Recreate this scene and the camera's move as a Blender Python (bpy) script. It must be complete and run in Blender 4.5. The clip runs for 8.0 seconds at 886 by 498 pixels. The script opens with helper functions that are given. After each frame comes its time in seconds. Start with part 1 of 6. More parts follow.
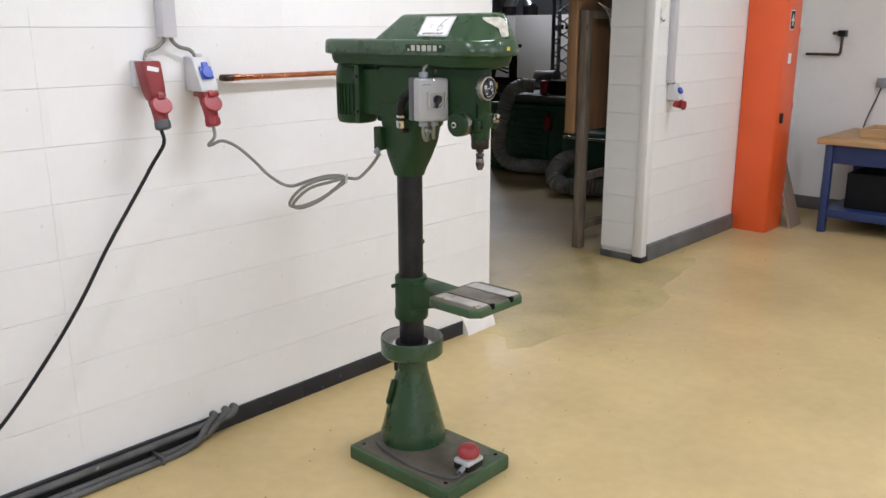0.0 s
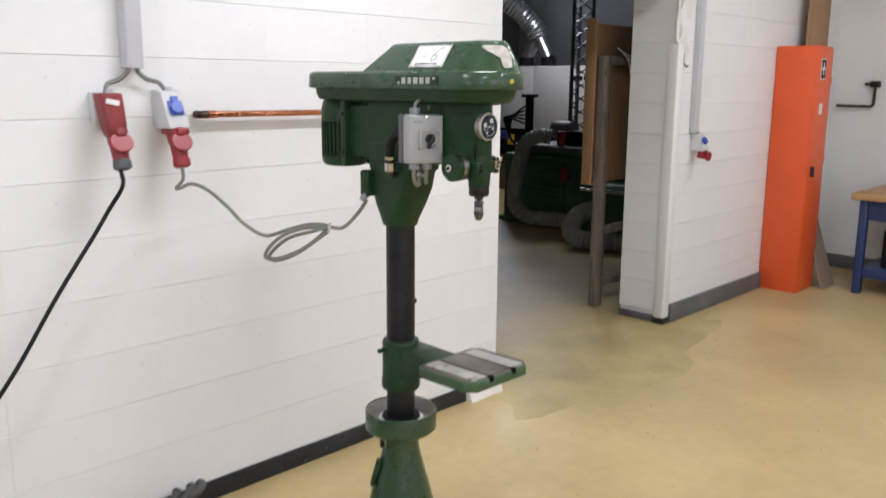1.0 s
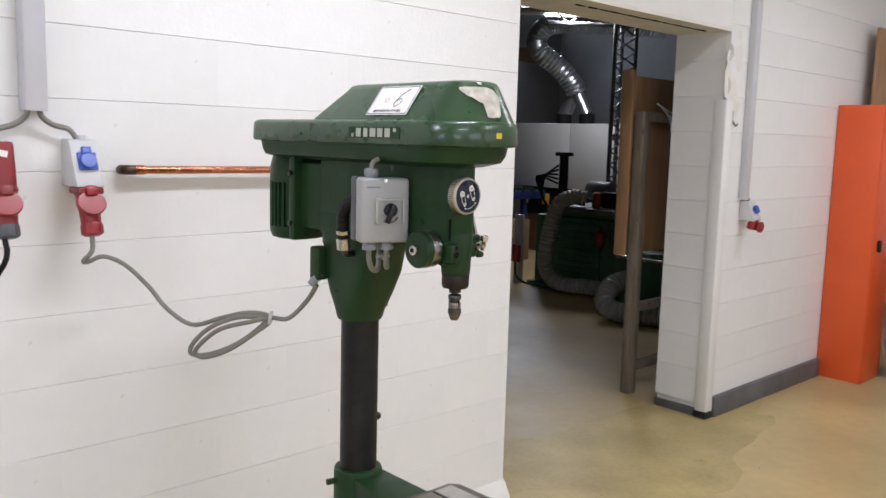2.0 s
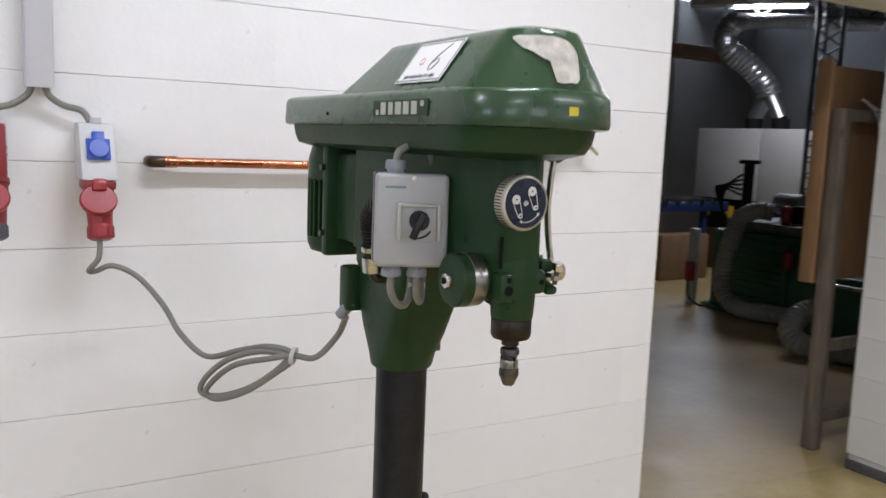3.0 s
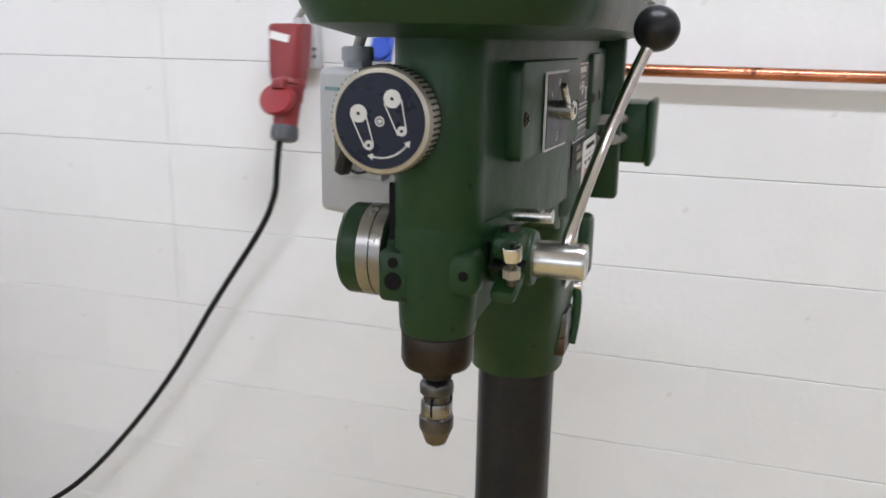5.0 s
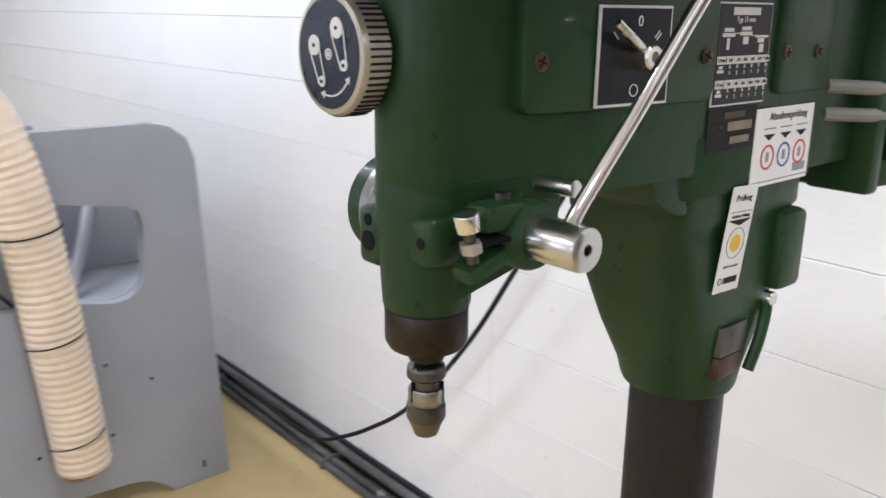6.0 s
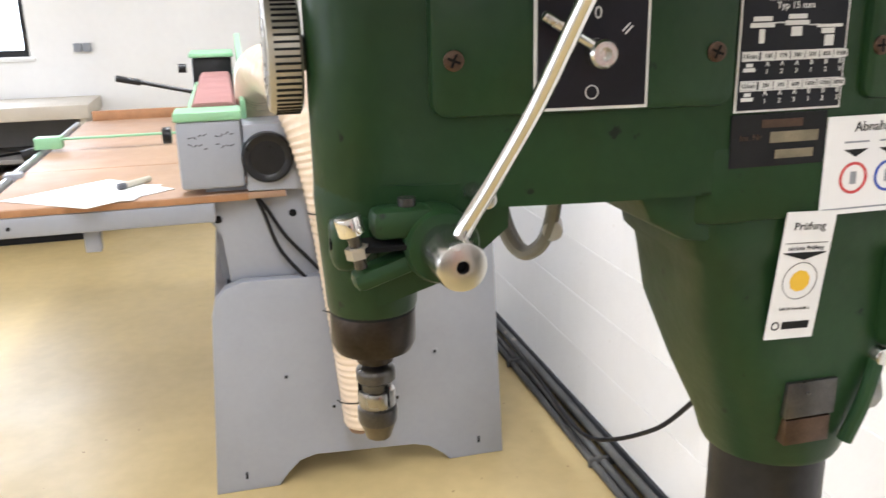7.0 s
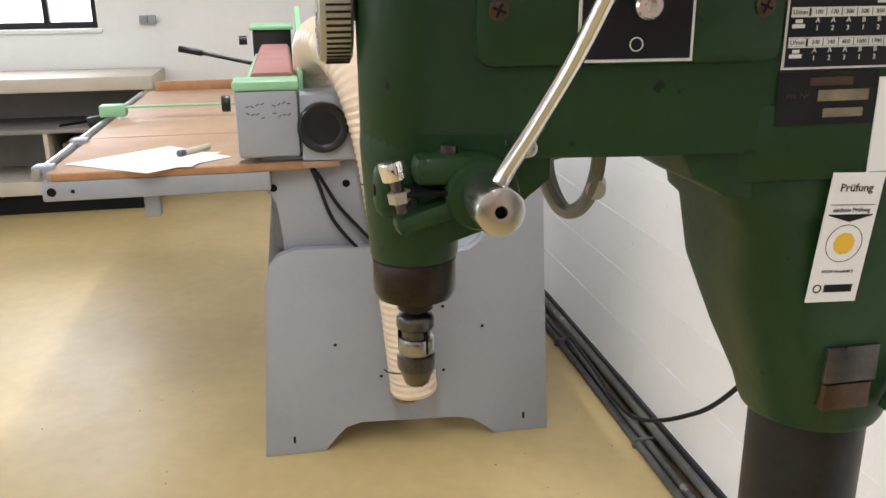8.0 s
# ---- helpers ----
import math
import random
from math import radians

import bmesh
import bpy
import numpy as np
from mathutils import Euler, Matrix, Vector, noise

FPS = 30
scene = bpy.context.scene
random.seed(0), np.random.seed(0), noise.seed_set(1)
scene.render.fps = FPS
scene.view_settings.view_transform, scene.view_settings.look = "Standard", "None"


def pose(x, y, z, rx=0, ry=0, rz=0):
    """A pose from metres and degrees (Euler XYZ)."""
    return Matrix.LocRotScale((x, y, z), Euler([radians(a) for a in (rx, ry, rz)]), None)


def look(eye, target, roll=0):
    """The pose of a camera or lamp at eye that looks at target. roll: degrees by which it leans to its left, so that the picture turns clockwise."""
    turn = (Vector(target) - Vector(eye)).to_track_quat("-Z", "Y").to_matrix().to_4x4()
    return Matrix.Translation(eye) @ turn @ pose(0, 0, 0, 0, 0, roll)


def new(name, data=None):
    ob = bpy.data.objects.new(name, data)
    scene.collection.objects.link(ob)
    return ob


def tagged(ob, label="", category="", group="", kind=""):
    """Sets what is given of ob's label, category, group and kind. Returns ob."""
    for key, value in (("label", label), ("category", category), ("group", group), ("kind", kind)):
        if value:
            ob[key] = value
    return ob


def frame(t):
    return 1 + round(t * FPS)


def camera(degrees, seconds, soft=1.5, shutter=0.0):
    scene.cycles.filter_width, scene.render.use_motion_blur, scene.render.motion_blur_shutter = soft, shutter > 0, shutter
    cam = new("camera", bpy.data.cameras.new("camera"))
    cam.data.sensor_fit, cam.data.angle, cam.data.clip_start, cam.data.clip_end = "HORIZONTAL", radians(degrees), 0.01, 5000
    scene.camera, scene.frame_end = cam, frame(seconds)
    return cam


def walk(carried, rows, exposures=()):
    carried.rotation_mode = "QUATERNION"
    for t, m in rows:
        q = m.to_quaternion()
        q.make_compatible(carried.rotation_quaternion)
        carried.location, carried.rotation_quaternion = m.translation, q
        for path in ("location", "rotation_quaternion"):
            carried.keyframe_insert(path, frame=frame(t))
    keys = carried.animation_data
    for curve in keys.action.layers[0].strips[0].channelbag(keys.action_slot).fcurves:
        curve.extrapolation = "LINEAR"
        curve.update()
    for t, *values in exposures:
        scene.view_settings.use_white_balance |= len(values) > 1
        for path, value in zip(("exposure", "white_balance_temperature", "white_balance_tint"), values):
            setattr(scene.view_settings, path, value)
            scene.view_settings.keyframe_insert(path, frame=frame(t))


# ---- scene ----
cam = camera(55.9, 8.0, shutter=0.35)
PATH = [
    (0, (-2.214, -2.94, 1.671), (-0.792, -1.63, 1.161), -0.2),
    (0.5, (-2.148, -2.877, 1.647), (-0.735, -1.543, 1.175), 0.0),
    (1, (-1.878, -2.739, 1.599), (-0.466, -1.377, 1.211), 0.4),
    (1.2, (-1.748, -2.68, 1.592), (-0.322, -1.313, 1.279), 1.5),
    (2.3, (-1.146, -2.31, 1.599), (0.163, -0.817, 1.355), 1.4),
    (2.5, (-1.054, -2.251, 1.569), (0.203, -0.712, 1.344), 1.5),
    (3, (-0.73, -2.095, 1.561), (0.28, -0.388, 1.304), 2.2),
    (3.5, (-0.483, -1.928, 1.536), (0.275, -0.106, 1.21), 1.7),
    (4, (-0.26, -1.776, 1.554), (0.192, 0.13, 1.153), 1.0),
    (4.2, (-0.19, -1.756, 1.552), (0.11, 0.176, 1.13), 0.7),
    (5.3, (0.312, -1.665, 1.519), (-0.583, 0.046, 0.996), 0.8),
    (5.5, (0.356, -1.588, 1.505), (-0.72, 0.014, 0.98), 0.6),
    (6, (0.438, -1.449, 1.506), (-1.016, -0.191, 0.957), 0.6),
    (6.5, (0.554, -1.263, 1.511), (-1.185, -0.447, 0.954), 0.2),
    (7, (0.558, -1.169, 1.507), (-1.304, -0.701, 0.946), -1.4),
    (7.5, (0.565, -1.165, 1.498), (-1.316, -0.808, 0.92), -1.3),
    (8, (0.577, -1.165, 1.489), (-1.3, -0.824, 0.887), -0.7),
]
EXPOSURES = [
    (0.0, -0.02, 5800, 16), (2.5, -0.18, 5780, 17), (3.0, -0.24, 5720, 17), (3.5, -0.18, 5660, 16), (4.0, -0.16, 5630, 16), (5.5, -0.12, 5640, 15), (6.0, 0.2, 5600, 16),
    (6.5, 0.58, 5750, 16), (7.0, 0.64, 5830, 15), (7.5, 0.16, 6050, 14), (8.0, 0.15, 6050, 14),
]
walk(cam, [(t, look(eye, target, roll)) for t, eye, target, roll in PATH], EXPOSURES)


# ---- world, lights ----
world = bpy.data.worlds.new("world")
scene.world = world
world.use_nodes = True
wn = world.node_tree
sky = wn.nodes.new("ShaderNodeTexSky")
sky.sky_type, sky.sun_disc, sky.sun_elevation, sky.sun_rotation = "NISHITA", False, radians(32), radians(200)
wn.links.new(sky.outputs[0], wn.nodes["Background"].inputs[0])
wn.nodes["Background"].inputs[1].default_value = 0.12


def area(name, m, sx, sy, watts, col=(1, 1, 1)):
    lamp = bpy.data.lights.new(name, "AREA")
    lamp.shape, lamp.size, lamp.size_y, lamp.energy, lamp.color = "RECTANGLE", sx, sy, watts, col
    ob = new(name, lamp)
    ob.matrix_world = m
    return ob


# West: daylight in the window opening. South: added fill panels before a windowless wall.
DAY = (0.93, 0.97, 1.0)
area("south_fill_a", look((-3.6, -5.93, 1.75), (-3.6, 0, 1.0)), 2.2, 1.3, 36, DAY)
area("south_fill_b", look((0.4, -5.93, 1.75), (0.4, 0, 1.0)), 2.2, 1.3, 25, DAY)
area("south_fill_c", look((3.9, -5.93, 1.75), (3.9, 0, 1.2)), 2.2, 1.3, 13, DAY)
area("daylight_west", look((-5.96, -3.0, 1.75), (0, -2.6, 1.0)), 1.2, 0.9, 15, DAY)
# unseen overhead lamps, added along the workshop ceiling without fixtures
OVERHEAD = (1.0, 0.975, 0.93)
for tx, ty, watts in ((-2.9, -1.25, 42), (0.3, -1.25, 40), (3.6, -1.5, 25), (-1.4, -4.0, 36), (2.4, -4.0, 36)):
    area("unseen_overhead_light", look((tx, ty, 3.08), (tx, ty, 0)), 1.25, 0.12, watts, OVERHEAD)
# hall: one lit fixture and a high window
area("hall_tube_light", look((7.05, 4.1, 3.08), (7.05, 4.1, 0)), 0.7, 0.14, 34, (1, 0.96, 0.9))
area("hall_daylight", look((10.8, 8.8, 4.5), (6.0, 3.0, 0.6)), 2.4, 0.6, 80, DAY)


# ---- materials ----
def mat(name, col, rough=0.5, metal=0.0, var=0.12, scale=6.0, bump=0.0, bscale=90.0, chip=None, chip_amount=0.3, chip_scale=22.0, gloss_var=0.12, rnd=0.0, coat=0.0, stretch=None, spec=0.5):
    m = bpy.data.materials.new(name)
    m.use_nodes = True
    nt = m.node_tree
    N, L = nt.nodes, nt.links
    p = N["Principled BSDF"]
    co = N.new("ShaderNodeTexCoord").outputs["Object"]
    if stretch:
        mp = N.new("ShaderNodeMapping")
        mp.inputs["Scale"].default_value = stretch
        L.new(co, mp.inputs[0])
        co = mp.outputs[0]

    def noise_at(s, detail=5):
        n = N.new("ShaderNodeTexNoise")
        n.inputs["Scale"].default_value, n.inputs["Detail"].default_value = s, detail
        L.new(co, n.inputs["Vector"])
        return n.outputs["Fac"]

    def ramp(src, a, b, pa=0.3, pb=0.7):
        r = N.new("ShaderNodeValToRGB")
        r.color_ramp.elements[0].position, r.color_ramp.elements[1].position = pa, pb
        r.color_ramp.elements[0].color, r.color_ramp.elements[1].color = (*a, 1), (*b, 1)
        L.new(src, r.inputs[0])
        return r.outputs[0]

    lo = [max(0, c * (1 - var)) for c in col]
    hi = [min(1, c * (1 + var)) for c in col]
    big = noise_at(scale)
    c = ramp(big, lo, hi)
    fine = noise_at(scale * 14, 3)
    mx = N.new("ShaderNodeMixRGB")
    mx.blend_type, mx.inputs[0].default_value = "MULTIPLY", 0.5
    L.new(c, mx.inputs[1])
    k = max(0.0, 1 - var * 0.9)
    L.new(ramp(fine, (k, k, k), (1, 1, 1), 0.35, 0.65), mx.inputs[2])
    c = mx.outputs[0]
    if rnd:
        oi = N.new("ShaderNodeObjectInfo")
        hs = N.new("ShaderNodeMixRGB")
        hs.blend_type, hs.inputs[0].default_value = "MULTIPLY", 1
        L.new(c, hs.inputs[1])
        L.new(ramp(oi.outputs["Random"], (1 - rnd,) * 3, (1, 1, 1), 0, 1), hs.inputs[2])
        c = hs.outputs[0]
    if chip:
        cm = N.new("ShaderNodeMixRGB")
        e = 0.72 - 0.2 * chip_amount
        L.new(ramp(noise_at(chip_scale, 6), (0, 0, 0), (1, 1, 1), e, e + 0.03), cm.inputs[0])
        L.new(c, cm.inputs[1])
        cm.inputs[2].default_value = (*chip, 1)
        c = cm.outputs[0]
    L.new(c, p.inputs["Base Color"])
    p.inputs["Metallic"].default_value = metal
    p.inputs["Coat Weight"].default_value = coat
    p.inputs["Specular IOR Level"].default_value = spec
    mr = N.new("ShaderNodeMapRange")
    mr.inputs[3].default_value, mr.inputs[4].default_value = max(0.02, rough - gloss_var), min(1, rough + gloss_var)
    L.new(noise_at(scale * 3), mr.inputs[0])
    L.new(mr.outputs[0], p.inputs["Roughness"])
    if bump:
        b = N.new("ShaderNodeBump")
        b.inputs["Strength"].default_value, b.inputs["Distance"].default_value = bump, 0.003
        L.new(noise_at(bscale, 6), b.inputs["Height"])
        L.new(b.outputs[0], p.inputs["Normal"])
    return m


def glow(name, col, strength):
    m = bpy.data.materials.new(name)
    m.use_nodes = True
    p = m.node_tree.nodes["Principled BSDF"]
    p.inputs["Emission Color"].default_value, p.inputs["Emission Strength"].default_value = (*col, 1), strength
    return m


WHITE = mat("white_block_paint", (0.80, 0.80, 0.79), 0.55, var=0.035, scale=1.3, bump=0.35, bscale=70, chip=(0.62, 0.6, 0.55), chip_amount=-0.1, chip_scale=9, rnd=0.03)
MORTAR = mat("mortar_paint", (0.76, 0.755, 0.74), 0.7, var=0.08, bump=0.4)
PLAIN = mat("white_wall_paint", (0.78, 0.775, 0.755), 0.6, var=0.04, scale=1.5, bump=0.25)
PATCH = mat("rough_plaster_patch", (0.76, 0.74, 0.69), 0.7, var=0.07, scale=9, bump=1.0, bscale=25)
GREY_W = mat("hall_wall_grey", (0.22, 0.22, 0.22), 0.7, var=0.12, scale=1.2, bump=0.2)
FLOOR = mat("yellow_epoxy_floor", (0.53, 0.41, 0.192), 0.38, var=0.15, scale=1.1, bump=0.12, bscale=35, chip=(0.30, 0.21, 0.10), chip_amount=-0.12, chip_scale=26, gloss_var=0.14)
FLOOR_W = mat("worn_yellow_floor", (0.50, 0.40, 0.172), 0.42, var=0.2, scale=2.6, bump=0.25, bscale=25, chip=(0.43, 0.37, 0.155), chip_amount=0.35, chip_scale=3.5)
SKIRT = mat("dark_skirting", (0.032, 0.033, 0.036), 0.5, var=0.3, scale=5, bump=0.2, chip=(0.3, 0.29, 0.27), chip_amount=0.0, chip_scale=14, spec=0.2)
SKIRT_G = mat("grey_skirting", (0.13, 0.13, 0.135), 0.55, var=0.25, scale=5, bump=0.2)
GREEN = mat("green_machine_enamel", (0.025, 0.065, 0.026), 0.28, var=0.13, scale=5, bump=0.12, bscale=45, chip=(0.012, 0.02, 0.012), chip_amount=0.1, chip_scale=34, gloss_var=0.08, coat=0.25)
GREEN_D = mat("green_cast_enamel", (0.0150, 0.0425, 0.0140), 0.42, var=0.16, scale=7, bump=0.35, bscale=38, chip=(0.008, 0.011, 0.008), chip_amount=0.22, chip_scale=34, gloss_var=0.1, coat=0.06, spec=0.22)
GREEN_W = mat("worn_green_enamel", (0.040, 0.090, 0.040), 0.45, var=0.25, scale=9, bump=0.4, bscale=40, chip=(0.060, 0.052, 0.038), chip_amount=0.42, chip_scale=18)
GRIME = mat("grimy_base_top", (0.10, 0.088, 0.066), 0.6, var=0.35, scale=9, bump=0.4, chip=(0.055, 0.085, 0.045), chip_amount=0.6, chip_scale=8)
COLUMN = mat("blackened_steel_column", (0.022, 0.022, 0.024), 0.42, metal=0.55, var=0.45, scale=9, gloss_var=0.14, chip=(0.09, 0.085, 0.08), chip_amount=0.15, chip_scale=7, bump=0.08)
RUSTY = mat("brown_burnished_steel", (0.045, 0.036, 0.029), 0.36, metal=0.85, var=0.4, scale=26, gloss_var=0.12)
STEEL = mat("bright_steel", (0.62, 0.61, 0.58), 0.25, metal=1.0, var=0.14, scale=20, gloss_var=0.1)
CHROME = mat("polished_chrome", (0.78, 0.77, 0.75), 0.11, metal=1.0, var=0.05, scale=30, gloss_var=0.05)
SATIN = mat("satin_steel", (0.30, 0.29, 0.275), 0.30, metal=1.0, var=0.2, scale=18, gloss_var=0.1)
DARKST = mat("dark_tool_steel", (0.10, 0.095, 0.09), 0.32, metal=0.9, var=0.3, scale=40)
CASTTOP = mat("worn_cast_iron", (0.20, 0.185, 0.155), 0.42, metal=0.7, var=0.3, scale=14, bump=0.2, chip=(0.13, 0.10, 0.07), chip_amount=0.3, chip_scale=16)
RIMGREY = mat("grey_painted_strip", (0.40, 0.385, 0.35), 0.5, var=0.25, scale=14, chip=(0.2, 0.16, 0.11), chip_amount=0.3, chip_scale=20)
BLACK = mat("black_plastic", (0.014, 0.014, 0.015), 0.32, var=0.2, scale=20, spec=0.3)
BLACKM = mat("matt_black", (0.010, 0.010, 0.011), 0.6, var=0.2, scale=20, spec=0.2)
HOLE = mat("hole_dark", (0.004, 0.004, 0.004), 0.8, var=0.1, spec=0.2)
BOXGREY = mat("light_grey_switch_plastic", (0.37, 0.375, 0.375), 0.42, var=0.07, scale=8, chip=(0.3, 0.27, 0.23), chip_amount=-0.05, chip_scale=14)
BOXDARK = mat("dark_grey_switch_plastic", (0.085, 0.088, 0.10), 0.5, var=0.1, scale=8)
BEIGE_P = mat("aged_cream_plastic", (0.42, 0.41, 0.37), 0.45, var=0.08, scale=10)
GLAND = mat("grey_cable_gland", (0.25, 0.265, 0.29), 0.45, var=0.1, scale=12)
CABLE = mat("grey_rubber_cable", (0.20, 0.195, 0.17), 0.55, var=0.15, scale=14)
CABLEB = mat("black_rubber_cable", (0.012, 0.012, 0.014), 0.45, var=0.2, scale=14, spec=0.2)
PIPEG = mat("dusty_floor_conduit", (0.085, 0.085, 0.082), 0.6, var=0.4, scale=7, chip=(0.22, 0.2, 0.17), chip_amount=0.2, chip_scale=12)
RED = mat("red_plug_plastic", (0.29, 0.021, 0.026), 0.38, var=0.1, scale=12)
REDDK = mat("dark_red_plug_plastic", (0.23, 0.028, 0.030), 0.42, var=0.12, scale=12)
BLUE = mat("blue_socket_plastic", (0.030, 0.075, 0.42), 0.35, var=0.1, scale=14)
SOCK = mat("pale_grey_socket_plastic", (0.56, 0.565, 0.57), 0.4, var=0.05, scale=10)
TRUNK = mat("grey_trunking_plastic", (0.55, 0.55, 0.58), 0.4, var=0.04, scale=5)
COPPER = mat("copper_pipe", (0.50, 0.20, 0.11), 0.25, metal=1.0, var=0.25, scale=16, chip=(0.12, 0.05, 0.03), chip_amount=0.2, chip_scale=20)
BRONZE = mat("tarnished_bronze", (0.10, 0.066, 0.046), 0.4, metal=0.9, var=0.35, scale=30)
FIELD = mat("worn_brass_field", (0.20, 0.17, 0.11), 0.45, metal=0.4, var=0.3, scale=60)
BRASS = mat("brass", (0.55, 0.38, 0.14), 0.3, metal=1.0, var=0.15, scale=30)
PAPER = mat("white_paper", (0.78, 0.78, 0.77), 0.6, var=0.03, scale=9)
TORN = mat("torn_paper_residue", (0.55, 0.53, 0.46), 0.75, var=0.25, scale=60, bump=0.5)
INK = mat("black_ink", (0.012, 0.012, 0.012), 0.6, var=0.1, spec=0.2)
INKW = mat("white_print", (0.68, 0.68, 0.66), 0.5, var=0.06, scale=30)
INKR = mat("red_print", (0.55, 0.06, 0.06), 0.6, var=0.1)
INKY = mat("yellow_print", (0.80, 0.50, 0.03), 0.6, var=0.1)
PLATEB = mat("black_anodised_plate", (0.012, 0.012, 0.016), 0.32, var=0.2, scale=18, spec=0.2)
NAVY = mat("dark_navy_dial", (0.010, 0.014, 0.030), 0.3, var=0.1, scale=18, spec=0.3)
NOSE = mat("dull_brass_nose", (0.13, 0.108, 0.070), 0.42, metal=0.6, var=0.25, scale=40)
BEIGE = mat("beige_metal_knob", (0.42, 0.39, 0.32), 0.36, metal=0.5, var=0.15, scale=24)
LETTER = mat("cast_letter_grey", (0.50, 0.52, 0.46), 0.4, metal=0.3, var=0.1, scale=24)
YSTICK = mat("yellow_sticker", (0.75, 0.60, 0.03), 0.4, var=0.08, scale=24)
ESTOP = mat("faded_red_button", (0.34, 0.040, 0.042), 0.42, var=0.15, scale=14)
SGREY = mat("grey_machine_enamel", (0.31, 0.325, 0.36), 0.42, var=0.06, scale=4, bump=0.12, bscale=60, chip=(0.16, 0.16, 0.17), chip_amount=-0.05, chip_scale=18)
SGREEN = mat("pale_green_enamel", (0.27, 0.52, 0.30), 0.42, var=0.08, scale=6)
STEAL = mat("blue_grey_guard_plate", (0.14, 0.23, 0.24), 0.5, var=0.12, scale=6)
BELT = mat("reddish_sanding_belt", (0.33, 0.16, 0.145), 0.85, var=0.12, scale=5, bump=0.5, bscale=400)
MDF = mat("brown_hardboard", (0.40, 0.255, 0.165), 0.5, var=0.12, scale=3, bump=0.1)
MDFE = mat("hardboard_edge", (0.36, 0.18, 0.08), 0.6, var=0.15, scale=20)
HOSE = mat("cream_ribbed_hose", (0.72, 0.59, 0.45), 0.30, var=0.10, scale=5, coat=0.3)
HOSEG = mat("grey_ribbed_hose", (0.33, 0.33, 0.31), 0.4, var=0.12, scale=5, coat=0.2)
SHELF = mat("cream_shelf_board", (0.52, 0.47, 0.39), 0.5, var=0.08, scale=4)
SHELFG = mat("grey_shelf_board", (0.22, 0.21, 0.20), 0.6, var=0.1, scale=4)
CARTON = mat("brown_carton", (0.30, 0.19, 0.11), 0.7, var=0.15, scale=6)
ORANGE = mat("orange_cabinet_enamel", (0.72, 0.105, 0.020), 0.36, var=0.05, scale=3, bump=0.05)
BBLUE = mat("blue_bench_enamel", (0.020, 0.040, 0.135), 0.42, var=0.12, scale=6, chip=(0.06, 0.06, 0.08), chip_amount=0.0)
WOODT = mat("beech_bench_top", (0.44, 0.28, 0.13), 0.5, var=0.2, scale=7, stretch=(6, 0.6, 6), bump=0.1)
PLY = mat("plywood_board", (0.34, 0.20, 0.10), 0.6, var=0.18, scale=4, stretch=(4, 4, 0.6))
TIMBER = mat("old_grey_timber", (0.20, 0.165, 0.125), 0.75, var=0.3, scale=8, stretch=(5, 5, 0.5), bump=0.3, chip=(0.05, 0.04, 0.03), chip_amount=0.25)
BOARDB = mat("grey_brown_board", (0.28, 0.205, 0.155), 0.6, var=0.12, scale=3)
HGREEN = mat("old_green_machine_paint", (0.07, 0.17, 0.11), 0.45, var=0.2, scale=4)
HWHITE = mat("white_machine_panel", (0.58, 0.58, 0.56), 0.45, var=0.05, scale=2)
HGREY = mat("grey_machine_panel", (0.40, 0.42, 0.45), 0.5, var=0.06, scale=2)
GALV = mat("galvanised_duct", (0.48, 0.50, 0.52), 0.33, metal=0.9, var=0.15, scale=6)
TRUSS = mat("grey_steel_truss", (0.16, 0.17, 0.18), 0.5, metal=0.5, var=0.2, scale=8)
CONCR = mat("grey_concrete", (0.30, 0.30, 0.29), 0.75, var=0.12, scale=2, bump=0.3)
LIT = glow("lit_tube", (1, 0.97, 0.92), 9)
DAYGLASS = glow("bright_window_sky", (0.88, 0.95, 1.0), 3.2)


# ---- mesh helpers ----
def place_of(ob):
    p = Vector((0, 0, 0))
    while ob:
        p += ob.location
        ob = ob.parent
    return p


OFFSET = Vector((0, 0, 0))  # set before a group of parts that stands a little off its plan


def part(name, bm, material, parent=None, label="", angle=35):
    """One bmesh in world coordinates as one mesh object under a thing or part."""
    bmesh.ops.recalc_face_normals(bm, faces=bm.faces)
    bmesh.ops.translate(bm, verts=bm.verts, vec=OFFSET)
    if parent:
        bmesh.ops.translate(bm, verts=bm.verts, vec=-place_of(parent))
    me = bpy.data.meshes.new(name)
    bm.to_mesh(me)
    bm.free()
    me.materials.append(material)
    for poly in me.polygons:
        poly.use_smooth = True
    me.set_sharp_from_angle(angle=radians(angle))
    ob = new(name, me)
    ob.parent = parent
    return tagged(ob, label)


def thing(name, at, label, category, group="", kind=""):
    ob = new(name)
    ob.location = at
    return tagged(ob, label, category, group, kind)


def box(a, b, bev=0.0, bm=None, seg=2):
    """A box between two corners, with rounded edges."""
    out = bm or bmesh.new()
    r = bmesh.ops.create_cube(out, size=1)
    for v in r["verts"]:
        v.co = Vector([a[i] + (v.co[i] + 0.5) * (b[i] - a[i]) for i in range(3)])
    if bev:
        edges = list({e for v in r["verts"] for e in v.link_edges})
        bmesh.ops.bevel(out, geom=edges, offset=bev, segments=seg, profile=0.5, affect="EDGES")
    return out


def turned(m, bm):
    bmesh.ops.transform(bm, matrix=m, verts=bm.verts)
    return bm


